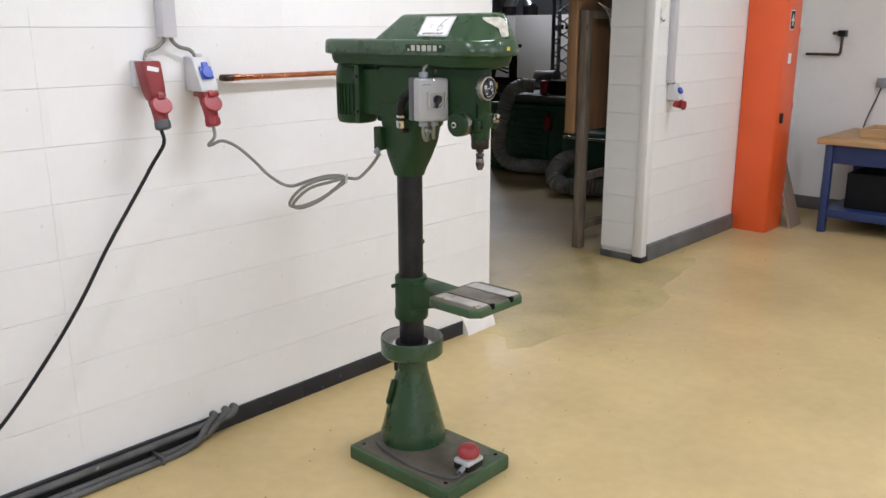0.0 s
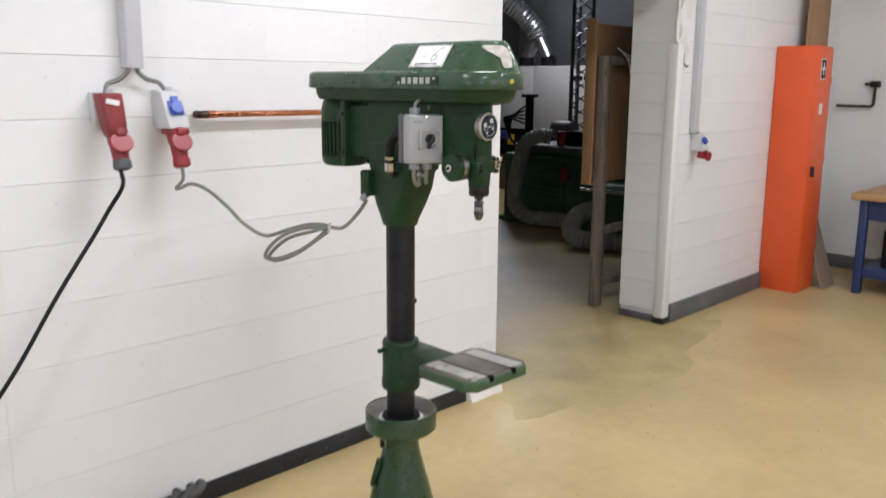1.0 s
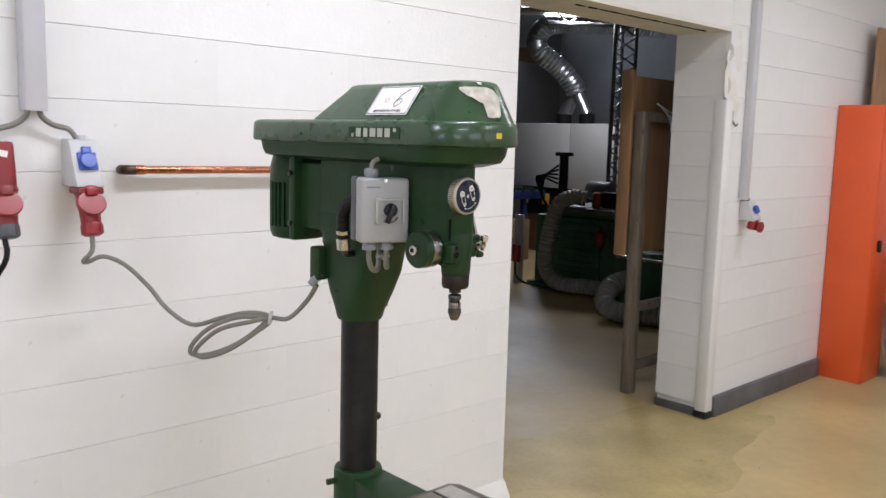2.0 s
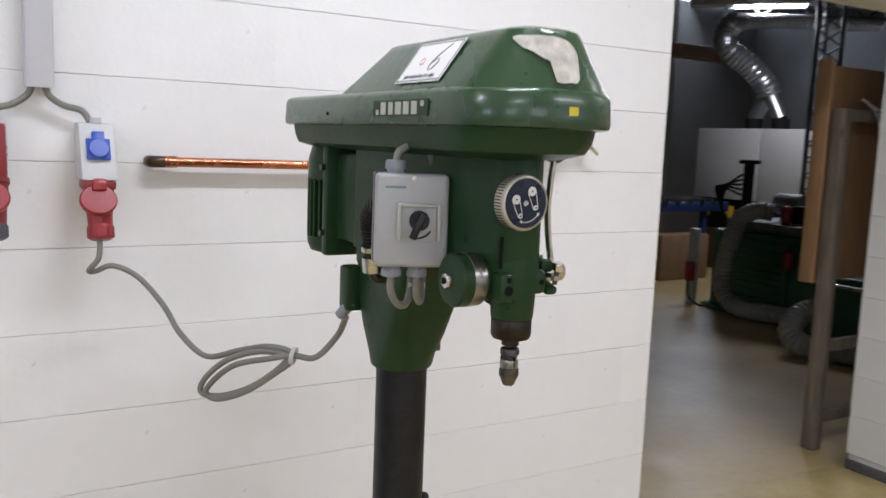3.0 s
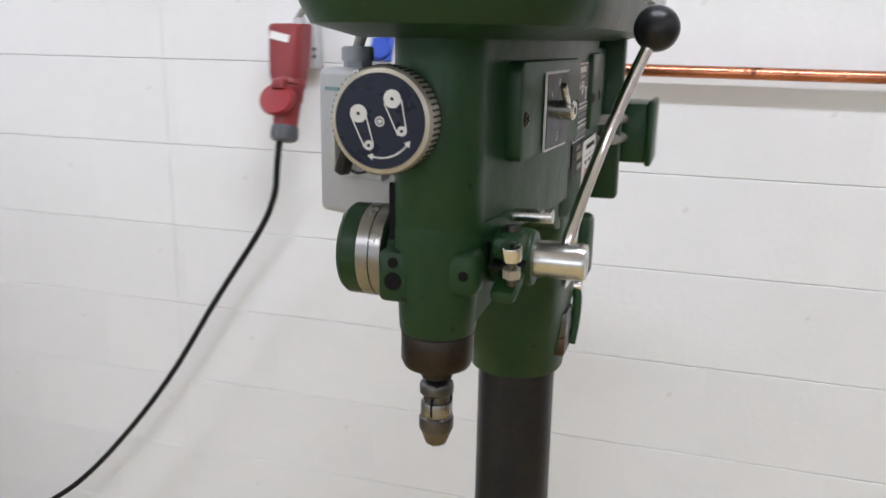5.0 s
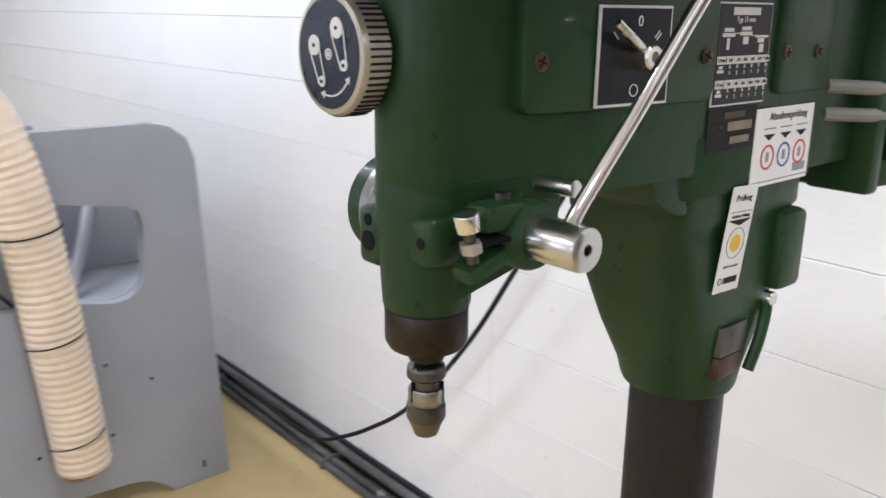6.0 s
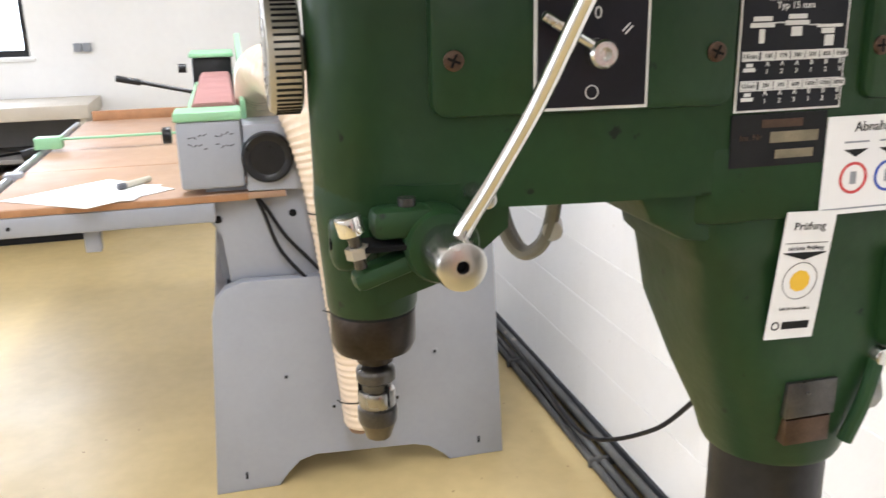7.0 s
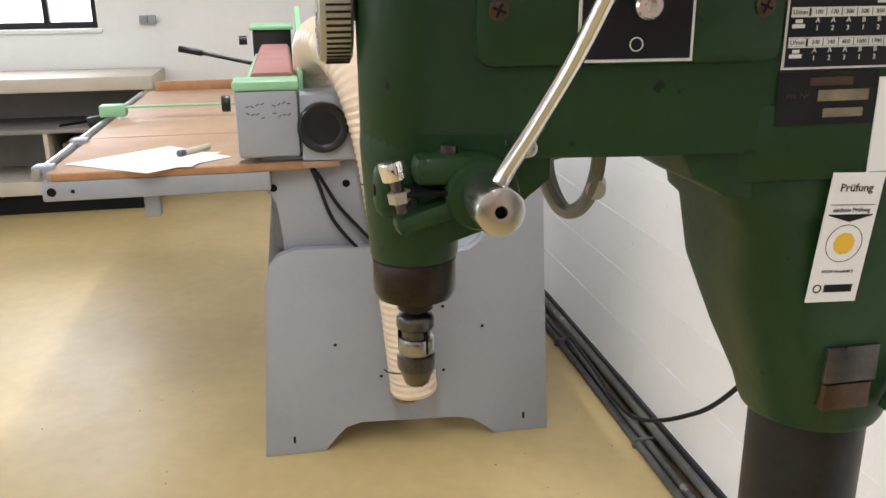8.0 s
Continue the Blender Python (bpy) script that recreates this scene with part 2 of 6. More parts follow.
def rod(p, q, r, r2=None, seg=20, bm=None, bev=0.0):
    """A cylinder or cone from p to q."""
    out = bm or bmesh.new()
    p, q = Vector(p), Vector(q)
    d = q - p
    m = Matrix.Translation((p + q) / 2) @ d.to_track_quat("Z", "Y").to_matrix().to_4x4()
    made = bmesh.ops.create_cone(out, cap_ends=True, segments=seg, radius1=r, radius2=r if r2 is None else r2, depth=d.length, matrix=m)
    if bev:
        caps = [e for v in made["verts"] for e in v.link_edges if abs((e.verts[0].co - e.verts[1].co).normalized().dot(d.normalized())) < 0.3]
        bmesh.ops.bevel(out, geom=list(set(caps)), offset=bev, segments=2, profile=0.5, affect="EDGES")
    return out


def ball(c, r, bm=None, seg=20, squash=(1, 1, 1)):
    out = bm or bmesh.new()
    bmesh.ops.create_uvsphere(out, u_segments=seg, v_segments=seg // 2, radius=r, matrix=Matrix.Translation(c) @ Matrix.Diagonal((*squash, 1)))
    return out


def lathe(profile, p, axis=(0, 0, 1), seg=40, bm=None):
    """Turns (radius, height) pairs round an axis through p."""
    out = bm or bmesh.new()
    m = Matrix.Translation(p) @ Vector(axis).to_track_quat("Z", "Y").to_matrix().to_4x4()
    rings = []
    for r, h in profile:
        rings.append([out.verts.new(m @ Vector((r * math.cos(2 * math.pi * i / seg), r * math.sin(2 * math.pi * i / seg), h))) for i in range(seg)])
    for a, b in zip(rings, rings[1:]):
        for i in range(seg):
            j = (i + 1) % seg
            out.faces.new((a[i], a[j], b[j], b[i]))
    hollow = profile[0][0] > 1e-6 and profile[-1][0] > 1e-6 and len(profile) == 4 and profile[0][1] == profile[-1][1]
    if hollow:
        for i in range(seg):
            j = (i + 1) % seg
            out.faces.new((rings[-1][i], rings[-1][j], rings[0][j], rings[0][i]))
    if profile[0][0] > 1e-6 and not hollow:
        out.faces.new(rings[0])
    if profile[-1][0] > 1e-6 and not hollow:
        out.faces.new(list(reversed(rings[-1])))
    bmesh.ops.remove_doubles(out, verts=out.verts, dist=1e-6)
    return out


def loft(rings, bm=None):
    """Skins closed rings of equal length, one over the other, and caps the ends."""
    out = bm or bmesh.new()
    rs = [[out.verts.new(p) for p in ring] for ring in rings]
    n = len(rs[0])
    for a, b in zip(rs, rs[1:]):
        for i in range(n):
            j = (i + 1) % n
            out.faces.new((a[i], a[j], b[j], b[i]))
    out.faces.new(rs[0])
    out.faces.new(list(reversed(rs[-1])))
    return out


def prism(outline, lo, hi, plane="xy", bev=0.0, bm=None):
    """Extrudes an outline of 2D points; plane names the two axes they lie on."""
    out = bm or bmesh.new()

    def put(u, v, w):
        return {"xy": (u, v, w), "yz": (w, u, v), "xz": (u, w, v)}[plane]

    a = [out.verts.new(put(u, v, lo)) for u, v in outline]
    b = [out.verts.new(put(u, v, hi)) for u, v in outline]
    n = len(a)
    sides = [out.faces.new((a[i], a[(i + 1) % n], b[(i + 1) % n], b[i])) for i in range(n)]
    fa, fb = out.faces.new(a), out.faces.new(list(reversed(b)))
    if bev:
        bmesh.ops.bevel(out, geom=list({e for f in (fa, fb) for e in f.edges}), offset=bev, segments=2, profile=0.5, affect="EDGES")
    return out


def smooth_path(points, steps=8):
    """Catmull-Rom through the points."""
    ps = [Vector(p) for p in points]
    ps = [2 * ps[0] - ps[1]] + ps + [2 * ps[-1] - ps[-2]]
    out = []
    for a, b, c, d in zip(ps, ps[1:], ps[2:], ps[3:]):
        for i in range(steps):
            t = i / steps
            out.append(0.5 * (2 * b + (c - a) * t + (2 * a - 5 * b + 4 * c - d) * t * t + (3 * b - a - 3 * c + d) * t ** 3))
    return out + [ps[-2]]


def tube(points, r, seg=10, steps=8, bm=None, ribs=0.0, pitch=0.03):
    """A round hose or cable along a smooth path; ribs make it corrugated."""
    out = bm or bmesh.new()
    path = smooth_path(points, steps) if steps else [Vector(p) for p in points]
    if ribs:
        dense, run = [path[0]], 0.0
        for a, b in zip(path, path[1:]):
            n = max(1, int((b - a).length / (pitch / 4)))
            dense += [a.lerp(b, (i + 1) / n) for i in range(n)]
        path = dense
    rings, up, along = [], Vector((0.3, 0.2, 1)).normalized(), 0.0
    for i, p in enumerate(path):
        d = (path[min(i + 1, len(path) - 1)] - path[max(i - 1, 0)]).normalized()
        up = (up - d * up.dot(d))
        if up.length < 1e-4:
            up = d.orthogonal()
        up.normalize()
        side = d.cross(up)
        if i:
            along += (p - path[i - 1]).length
        rr = r + (ribs * math.cos(2 * math.pi * along / pitch) if ribs else 0)
        rings.append([p + rr * (math.cos(2 * math.pi * k / seg) * up + math.sin(2 * math.pi * k / seg) * side) for k in range(seg)])
    return loft(rings, out)


def words(text, size, m, bm=None, depth=0.0004):
    """Lettering as mesh, in the built-in font, centred on the pose m (x along the line, z out of the surface)."""
    cu = bpy.data.curves.new("lettering", "FONT")
    cu.body, cu.size, cu.align_x, cu.align_y, cu.extrude, cu.resolution_u = text, size, "CENTER", "CENTER", depth, 2
    ob = bpy.data.objects.new("lettering", cu)
    scene.collection.objects.link(ob)
    me = bpy.data.meshes.new_from_object(ob.evaluated_get(bpy.context.evaluated_depsgraph_get()))
    bpy.data.objects.remove(ob)
    bpy.data.curves.remove(cu)
    out = bm or bmesh.new()
    me.transform(m)
    out.from_mesh(me)
    bpy.data.meshes.remove(me)
    return out


def flat(m, x0, y0, x1, y1, bm=None, t=0.0006):
    """A thin bar or sheet on the surface pose m."""
    out = bm or bmesh.new()
    b = box((x0, y0, 0), (x1, y1, t))
    b.transform(m)
    me = bpy.data.meshes.new("sheet")
    b.to_mesh(me)
    b.free()
    out.from_mesh(me)
    bpy.data.meshes.remove(me)
    return out


def arc(c, r, a0, a1, n=8):
    return [(c[0] + r * math.cos(radians(a0 + (a1 - a0) * i / n)), c[1] + r * math.sin(radians(a0 + (a1 - a0) * i / n))) for i in range(n + 1)]


def pad(hx, hy, r):
    """A rectangle with rounded corners."""
    return arc((hx - r, hy - r), r, 0, 90, 4) + arc((-hx + r, hy - r), r, 90, 180, 4) + arc((-hx + r, -hy + r), r, 180, 270, 4) + arc((hx - r, -hy + r), r, 270, 360, 4)


def squircle(cx, cy, hx, hy, z, n=5.0, seg=56):
    out = []
    for i in range(seg):
        t = 2 * math.pi * (i + 0.5) / seg
        c, s = math.cos(t), math.sin(t)
        out.append(Vector((cx + hx * math.copysign(abs(c) ** (2 / n), c), cy + hy * math.copysign(abs(s) ** (2 / n), s), z)))
    return out



# ---- structure ----
CEIL = 3.2
part("floor", box((-6.4, -6.4, -0.12), (13, 9.4, 0)), FLOOR).name = "floor"
floor = tagged(bpy.data.objects["floor"], "glossy worn yellow epoxy workshop floor", "floor", kind="structure")
worn = bmesh.new()
rim = []
for i in range(40):
    t = 2 * math.pi * i / 40
    k = 1 + 0.14 * math.sin(3 * t + 1) + 0.09 * math.sin(7 * t) + 0.05 * math.sin(13 * t + 2)
    rim.append((2.3 + 1.35 * k * math.cos(t), -0.02 + 0.50 * k * math.sin(t)))
part("worn_patch", prism(rim, 0.0, 0.0010, bm=worn), FLOOR_W, floor, "worn greenish patch in the yellow floor")
crumbs = bmesh.new()
for i in range(170):
    x, y = random.uniform(-2.6, 4.4), -abs(random.gauss(0, 1.0)) - 0.14
    r = random.uniform(0.0012, 0.0042)
    bmesh.ops.create_icosphere(crumbs, subdivisions=1, radius=r, matrix=Matrix.Translation((x, y, r * 0.4)) @ Matrix.Diagonal((random.uniform(0.6, 2), 1, 0.5, 1)))
tagged(part("floor_crumbs", crumbs, CARTON), "small dark crumbs and chips on the floor", "debris", kind="stuff")

JL, JR, WT, LINT = 1.370, 3.125, 0.34, 2.235


def wall(name, a, b, material, label):
    return tagged(part(name, box(a, b), material), label, "wall", kind="structure")


wall_n = wall("wall_north", (-6.3, 0.012, 0), (JL - 0.006, WT, CEIL), MORTAR, "white painted concrete block wall")
wall_ne = wall("wall_north_east", (JR + 0.006, 0.012, 0), (6.2, WT - 0.006, CEIL), MORTAR, "white painted concrete block wall")
lintel = wall("wall_lintel", (JL - 0.006, 0.004, LINT + 0.02), (JR + 0.006, WT, CEIL), PLAIN, "white plastered lintel over the opening")
part("soffit_board", box((JL - 0.004, 0.0, LINT), (JR + 0.004, WT, LINT + 0.02)), PATCH, lintel, "rough cream plaster soffit")
crack = bmesh.new()
for i in range(26):
    x = JL + 0.5 + i * 0.045 + random.uniform(-0.01, 0.01)
    box((x, 0.10 + random.uniform(-0.006, 0.006), LINT - 0.004), (x + random.uniform(0.02, 0.05), 0.112, LINT + 0.002), bm=crack)
part("crack", crack, HOLE, lintel, "dark crack along the lintel")

wall_e = wall("wall_east", (5.9, -6.2, 0), (6.2, 0.0, CEIL), PLAIN, "white painted wall behind the blue bench")
wall_s = wall("wall_south", (-6.3, -6.25, 0), (6.2, -6.0, CEIL), PLAIN, "white painted wall")
ceiling = wall("ceiling", (-6.3, -6.25, CEIL), (6.2, WT, CEIL + 0.15), PLAIN, "white painted ceiling")
# west wall with its window opening
WY0, WY1, WZ0, WZ1 = -3.87, -2.48, 1.225, 2.25
bm = box((-6.3, -6.2, 0), (-6.0, WY0, CEIL))
box((-6.3, WY1, 0), (-6.0, 0.0, CEIL), bm=bm)
box((-6.3, WY0, 0), (-6.0, WY1, WZ0), bm=bm)
box((-6.3, WY0, WZ1), (-6.0, WY1, CEIL), bm=bm)
wall_w = tagged(part("wall_west", bm, PLAIN), "white painted wall with a dark framed window", "wall", kind="structure")
win = thing("window_1", (-6.05, (WY0 + WY1) / 2, WZ0), "dark framed window with bright daylight behind", "window", kind="structure")
for y in (WY0 + 0.02, WY1 - 0.02, -2.83, -3.35):
    part("window_frame", box((-6.09, y - 0.02, WZ0), (-6.03, y + 0.02, WZ1), 0.004), BLACK, win)
for z in (WZ0 + 0.025, WZ1 - 0.02):
    part("window_rail", box((-6.09, WY0, z - 0.025), (-6.032, WY1, z + 0.02), 0.004), BLACK, win)
part("window_sill", box((-6.02, WY0 - 0.03, WZ0 - 0.03), (-5.97, WY1 + 0.03, WZ0 - 0.002), 0.004), PLAIN, win)
part("pane", box((-6.2, WY0, WZ0), (-6.19, WY1, WZ1)), DAYGLASS, win, "bright hazy daylight pane")

# skirting and door edge
for a, b, m in ((-6.0, 0.0, SKIRT), (0.0, 1.13, SKIRT)):
    tagged(part("baseboard", box((a, -0.012, 0.0), (b, 0.011, 0.078), 0.003), m), "black scuffed skirting along the block wall", "skirting", kind="structure")
tagged(part("baseboard", prism([(-0.052, 0.0), (-0.040, 0.035), (-0.012, 0.085), (0.002, 0.10), (0.011, 0.10), (0.011, 0.0)], 1.131, JL + 0.004, "yz"), PATCH), "bare whitewashed end of the skirting", "skirting", kind="structure")
tagged(part("baseboard", box((JR + 0.056, -0.028, 0.0), (4.631, 0.011, 0.125), 0.004), SKIRT_G), "dark grey chipped skirting", "skirting", kind="structure")
tagged(part("baseboard", box((5.882, -6.0, 0.0), (5.899, -0.02, 0.12), 0.003), SKIRT_G), "dark grey skirting", "skirting", kind="structure")
tagged(part("baseboard", box((-5.999, -5.9, 0.0), (-5.985, -0.02, 0.12), 0.003), SKIRT_G), "dark grey skirting", "skirting", kind="structure")
tagged(part("baseboard", box((JR - 0.012, 0.03, 0.0), (JR + 0.004, WT, 0.05), 0.003), SKIRT_G), "chipped grey skirting on the door reveal", "skirting", kind="structure")
trim = tagged(part("trim", box((JR - 0.022, -0.012, 0.03), (JR + 0.055, 0.065, 1.86), 0.008), PLAIN), "white painted steel corner strip at the opening", "trim", kind="structure")
lumps = bmesh.new()
for i in range(60):
    z = random.uniform(1.72, LINT)
    r = random.uniform(0.02, 0.06)
    on_face = random.random() < 0.6
    p = (JR + random.uniform(0.0, 0.13), 0.002, z) if on_face else (JR - 0.002, random.uniform(0.02, 0.2), z)
    ball(p, r, lumps, 10, (1, 0.06, 1.3) if on_face else (0.06, 1, 1.3))
part("plaster_patch", lumps, PATCH, trim, "rough plaster patch over the strip")
part("foot_chip", box((JR - 0.03, -0.02, 0.0), (JR + 0.06, 0.07, 0.045), 0.012), SKIRT, trim, "blackened broken foot of the strip")

# hall beyond the opening
hall_n = wall("hall_wall_north", (0.0, 9.0, 0), (13, 9.3, 5), GREY_W, "dark grey far wall of the hall")
wall("hall_wall_east", (12.6, 0.3, 0), (12.9, 9.0, 5), GREY_W, "dark grey end wall of the hall")
wall("hall_wall_west", (-0.3, WT, 0), (0.0, 9.0, 5), GREY_W, "grey end wall of the hall")
wall("hall_wall_south", (6.2, 0.0, 0), (12.6, WT, 5), GREY_W, "grey hall wall")
wall("hall_wall_over", (-0.3, 0.05, CEIL + 0.15), (6.2, WT, 5), GREY_W, "grey hall wall above the opening")
wall("hall_ceiling", (-0.3, 0.0, 5), (12.9, 9.3, 5.2), GREY_W, "dark hall ceiling")

# ---- drill press ----
CX, CY = -0.008, -0.738
SX, SY = 0.0, -1.078
press = thing("drill_press", (CX, CY, 0), "green enamelled pillar drill press standing on the yellow floor", "drill press")

base = part("base_plate", prism([(-0.225, -1.128), (0.127, -1.128), (0.137, -1.118), (0.137, -0.608), (0.127, -0.598), (-0.225, -0.598), (-0.235, -0.608), (-0.235, -1.118)], 0.0, 0.055, bev=0.007), GREEN_W, press, "chipped green cast base plate")
part("base_top", prism([(-0.213, -1.113), (0.116, -1.113), (0.122, -1.107), (0.122, -0.619), (0.116, -0.613), (-0.213, -0.613), (-0.22, -0.620), (-0.22, -1.106)], 0.05, 0.058, bev=0.003), GRIME, base, "oily grey-brown top of the base plate")
for bx, by in ((-0.19, -1.085), (0.098, -1.085), (0.098, -0.64), (-0.19, -0.64)):
    part("bolt_hole", rod((bx, by, 0.05), (bx, by, 0.0592), 0.008, seg=16), HOLE, base)
ped = part("pedestal", lathe([(0.131, 0.055), (0.131, 0.09), (0.122, 0.12), (0.105, 0.19), (0.086, 0.262), (0.071, 0.32), (0.062, 0.36), (0.060, 0.42)], (CX, CY, 0), seg=56), GREEN, press, "conical green pedestal")
bm = box((CX - 0.104, CY - 0.035, 0.22), (CX - 0.088, CY - 0.005, 0.32), 0.005)
turned(Matrix.Translation((CX, CY, 0)) @ Matrix.Rotation(radians(-38), 4, "Z") @ Matrix.Translation((-0.090, 0, 0.25)) @ Matrix.Rotation(radians(15), 4, "Y") @ Matrix.Translation((0.090 - CX, -CY, -0.25)), bm)
part("hatch_lever", bm, GREEN_D, ped)
bm = box((CX - 0.073, CY - 0.012, 0.35), (CX - 0.058, CY + 0.012, 0.405), 0.004)
turned(Matrix.Translation((CX, CY, 0)) @ Matrix.Rotation(radians(-45), 4, "Z") @ Matrix.Translation((-CX, -CY, 0)), bm)
part("hatch_catch", bm, BLACK, ped)
bowl = part("drip_bowl", lathe([(0.058, 0.412), (0.112, 0.420), (0.1225, 0.43), (0.124, 0.492), (0.122, 0.496), (0.118, 0.494), (0.115, 0.445), (0.060, 0.440)], (CX, CY, 0), seg=56), GREEN, press, "round green drip bowl")
part("bowl_lining", lathe([(0.05, 0.4425), (0.1135, 0.4425), (0.1178, 0.4938), (0.1166, 0.4938), (0.1122, 0.4475), (0.1085, 0.4447), (0.05, 0.4450)], (CX, CY, 0), seg=48), RIMGREY, bowl, "dirty pale bowl floor")
part("bowl_ring", lathe([(0.078, 0.443), (0.078, 0.462), (0.074, 0.466), (0.047, 0.466)], (CX, CY, 0), seg=48), PAPER, bowl, "white ring round the column")
part("bowl_collar", lathe([(0.066, 0.465), (0.066, 0.472), (0.063, 0.475), (0.047, 0.475)], (CX, CY, 0), seg=48), BLACKM, bowl, "black rubber collar")
part("column", rod((CX, CY, 0.44), (CX, CY, 1.17), 0.048, seg=48), COLUMN, press, "blackened steel column")
part("column_stop", ball((CX + 0.052, CY - 0.012, 0.872), 0.010), BLACK, press)

# table and its arm
OFFSET = Vector((-0.013, -0.010, 0))
tab = part("table", prism([(-0.138, -1.15), (-0.108, -1.182), (0.118, -1.182), (0.150, -1.15), (0.150, -0.965), (0.128, -0.942), (-0.116, -0.942), (-0.138, -0.965)], 0.702, 0.733, bev=0.004), GREEN_W, press, "worn square drill table")
part("table_rim", prism([(-0.134, -1.148), (-0.106, -1.178), (0.116, -1.178), (0.146, -1.148), (0.146, -0.966), (0.126, -0.946), (-0.114, -0.946), (-0.134, -0.966)], 0.732, 0.7345), GRIME, tab, "dark worn rim of the table")
for x0, x1, m in ((-0.108, -0.052, RIMGREY), (-0.042, 0.054, CASTTOP), (0.064, 0.120, RIMGREY)):
    part("table_plate", box((x0, -1.165, 0.730), (x1, -0.962, 0.7385), 0.0015), m, tab)
for x in (-0.047, 0.059):
    part("table_slot", box((x - 0.0045, -1.168, 0.731), (x + 0.0045, -0.960, 0.7352)), HOLE, tab)
    part("slot_end", box((x - 0.008, -1.186, 0.722), (x + 0.008, -1.172, 0.742), 0.003), HOLE, tab)
OFFSET = Vector((0, 0, 0))
arm = part("table_arm", lathe([(0.0485, 0.572), (0.063, 0.574), (0.066, 0.582), (0.066, 0.606), (0.063, 0.612), (0.063, 0.738), (0.060, 0.745), (0.0485, 0.747)], (CX, CY, 0), seg=48), GREEN_D, press, "green clamp collar of the table")
bm = loft([[Vector((-0.055, -0.775, 0.62)), Vector((0.045, -0.775, 0.62)), Vector((0.045, -0.775, 0.735)), Vector((-0.055, -0.775, 0.735))],
           [Vector((-0.058, -0.86, 0.645)), Vector((0.055, -0.86, 0.645)), Vector((0.055, -0.86, 0.728)), Vector((-0.058, -0.86, 0.728))],
           [Vector((-0.07, -0.965, 0.678)), Vector((0.08, -0.965, 0.678)), Vector((0.08, -0.965, 0.712)), Vector((-0.07, -0.965, 0.712))],
           [Vector((-0.06, -1.13, 0.690)), Vector((0.07, -1.13, 0.690)), Vector((0.07, -1.13, 0.706)), Vector((-0.06, -1.13, 0.706))]])
bmesh.ops.bevel(bm, geom=bm.edges[:], offset=0.006, segments=2, profile=0.5, affect="EDGES")
part("arm_web", bm, GREEN_D, arm)
part("clamp_bolt", rod((CX - 0.085, CY + 0.02, 0.715), (CX - 0.055, CY + 0.015, 0.715), 0.008, bev=0.002), GREEN_D, arm)

# emergency stop on the base
OFFSET = Vector((-0.025, -0.012, 0))
es = part("emergency_stop", box((-0.062, -1.092, 0.058), (0.026, -1.02, 0.082), 0.004), BLACK, press, "faded red mushroom stop button on a grey box")
part("stop_lid", box((-0.063, -1.093, 0.082), (0.027, -1.019, 0.100), 0.005), SOCK, es, "pale grey lid")
part("stop_button", lathe([(0.022, 0.098), (0.022, 0.106), (0.041, 0.109), (0.043, 0.116), (0.039, 0.134), (0.028, 0.146), (0.012, 0.151), (0.0, 0.152)], (-0.018, -1.056, 0), seg=36), ESTOP, es, "faded red mushroom button")
part("stop_gland", rod((-0.06, -1.07, 0.075), (-0.092, -1.075, 0.071), 0.010, seg=12), GLAND, es)
part("stop_cable", tube([(-0.09, -1.075, 0.071), (-0.12, -1.082, 0.064), (-0.15, -1.04, 0.063), (-0.165, -0.95, 0.063), (-0.168, -0.86, 0.063), (-0.158, -0.78, 0.065), (-0.146, -0.715, 0.066), (-0.13, -0.665, 0.066)], 0.0062, 8), PIPEG, es, "dirty dark grey cable lying on the base")

# head casting
OFFSET = Vector((-0.005, -0.003, 0))
outline = [(0.067, -0.655), (0.057, -0.645), (-0.061, -0.645), (-0.071, -0.655)] + [(-0.072, -0.86), (-0.066, -0.94), (-0.050, -1.03), (-0.041, -1.055)] + arc((0, -1.077), 0.0372, 172, 368, 18) + [(0.040, -1.055), (0.047, -1.03), (0.061, -0.94), (0.068, -0.86)]
head = part("head_casting", prism(outline, 1.378, 1.565, bev=0.006), GREEN_D, press, "green enamelled cast head")
sleeve = part("spindle_sleeve", lathe([(0.0308, 1.300), (0.0322, 1.303), (0.0338, 1.33), (0.0360, 1.365), (0.0369, 1.384), (0.0360, 1.395)], (SX, SY, 0), seg=48), GREEN_D, press)
bm = loft([squircle(-0.002, -0.7545, 0.0670, 0.1095, 1.384, 9), squircle(-0.002, -0.7525, 0.0672, 0.1075, 1.350, 9), squircle(-0.002, -0.7505, 0.0672, 0.1055, 1.331, 9), squircle(-0.003, -0.747, 0.0635, 0.100, 1.322, 8),
           squircle(-0.004, -0.744, 0.065, 0.094, 1.27, 6), squircle(-0.004, -0.738, 0.062, 0.079, 1.21, 3.6), squircle(CX + 0.004, CY + 0.003, 0.0595, 0.064, 1.165, 2.2), squircle(CX + 0.004, CY + 0.003, 0.0585, 0.0585, 1.146, 2), squircle(CX + 0.004, CY + 0.003, 0.056, 0.056, 1.141, 2)])
part("head_apron", prism([(-0.063, -0.646), (-0.0735, -0.656), (-0.0735, -0.85), (-0.058, -0.872), (0.054, -0.872), (0.0690, -0.85), (0.0690, -0.656), (0.058, -0.646)], 1.356, 1.41, bev=0.0035), GREEN_D, head)
neck = part("neck_casting", bm, GREEN_D, press, "tapered green neck clamped on the column", angle=50)
part("neck_step", prism([(-0.905, 1.384), (-0.893, 1.360), (-0.868, 1.346), (-0.84, 1.340), (-0.84, 1.384)], -0.058, 0.062, "yz", bev=0.004), GREEN_D, neck)
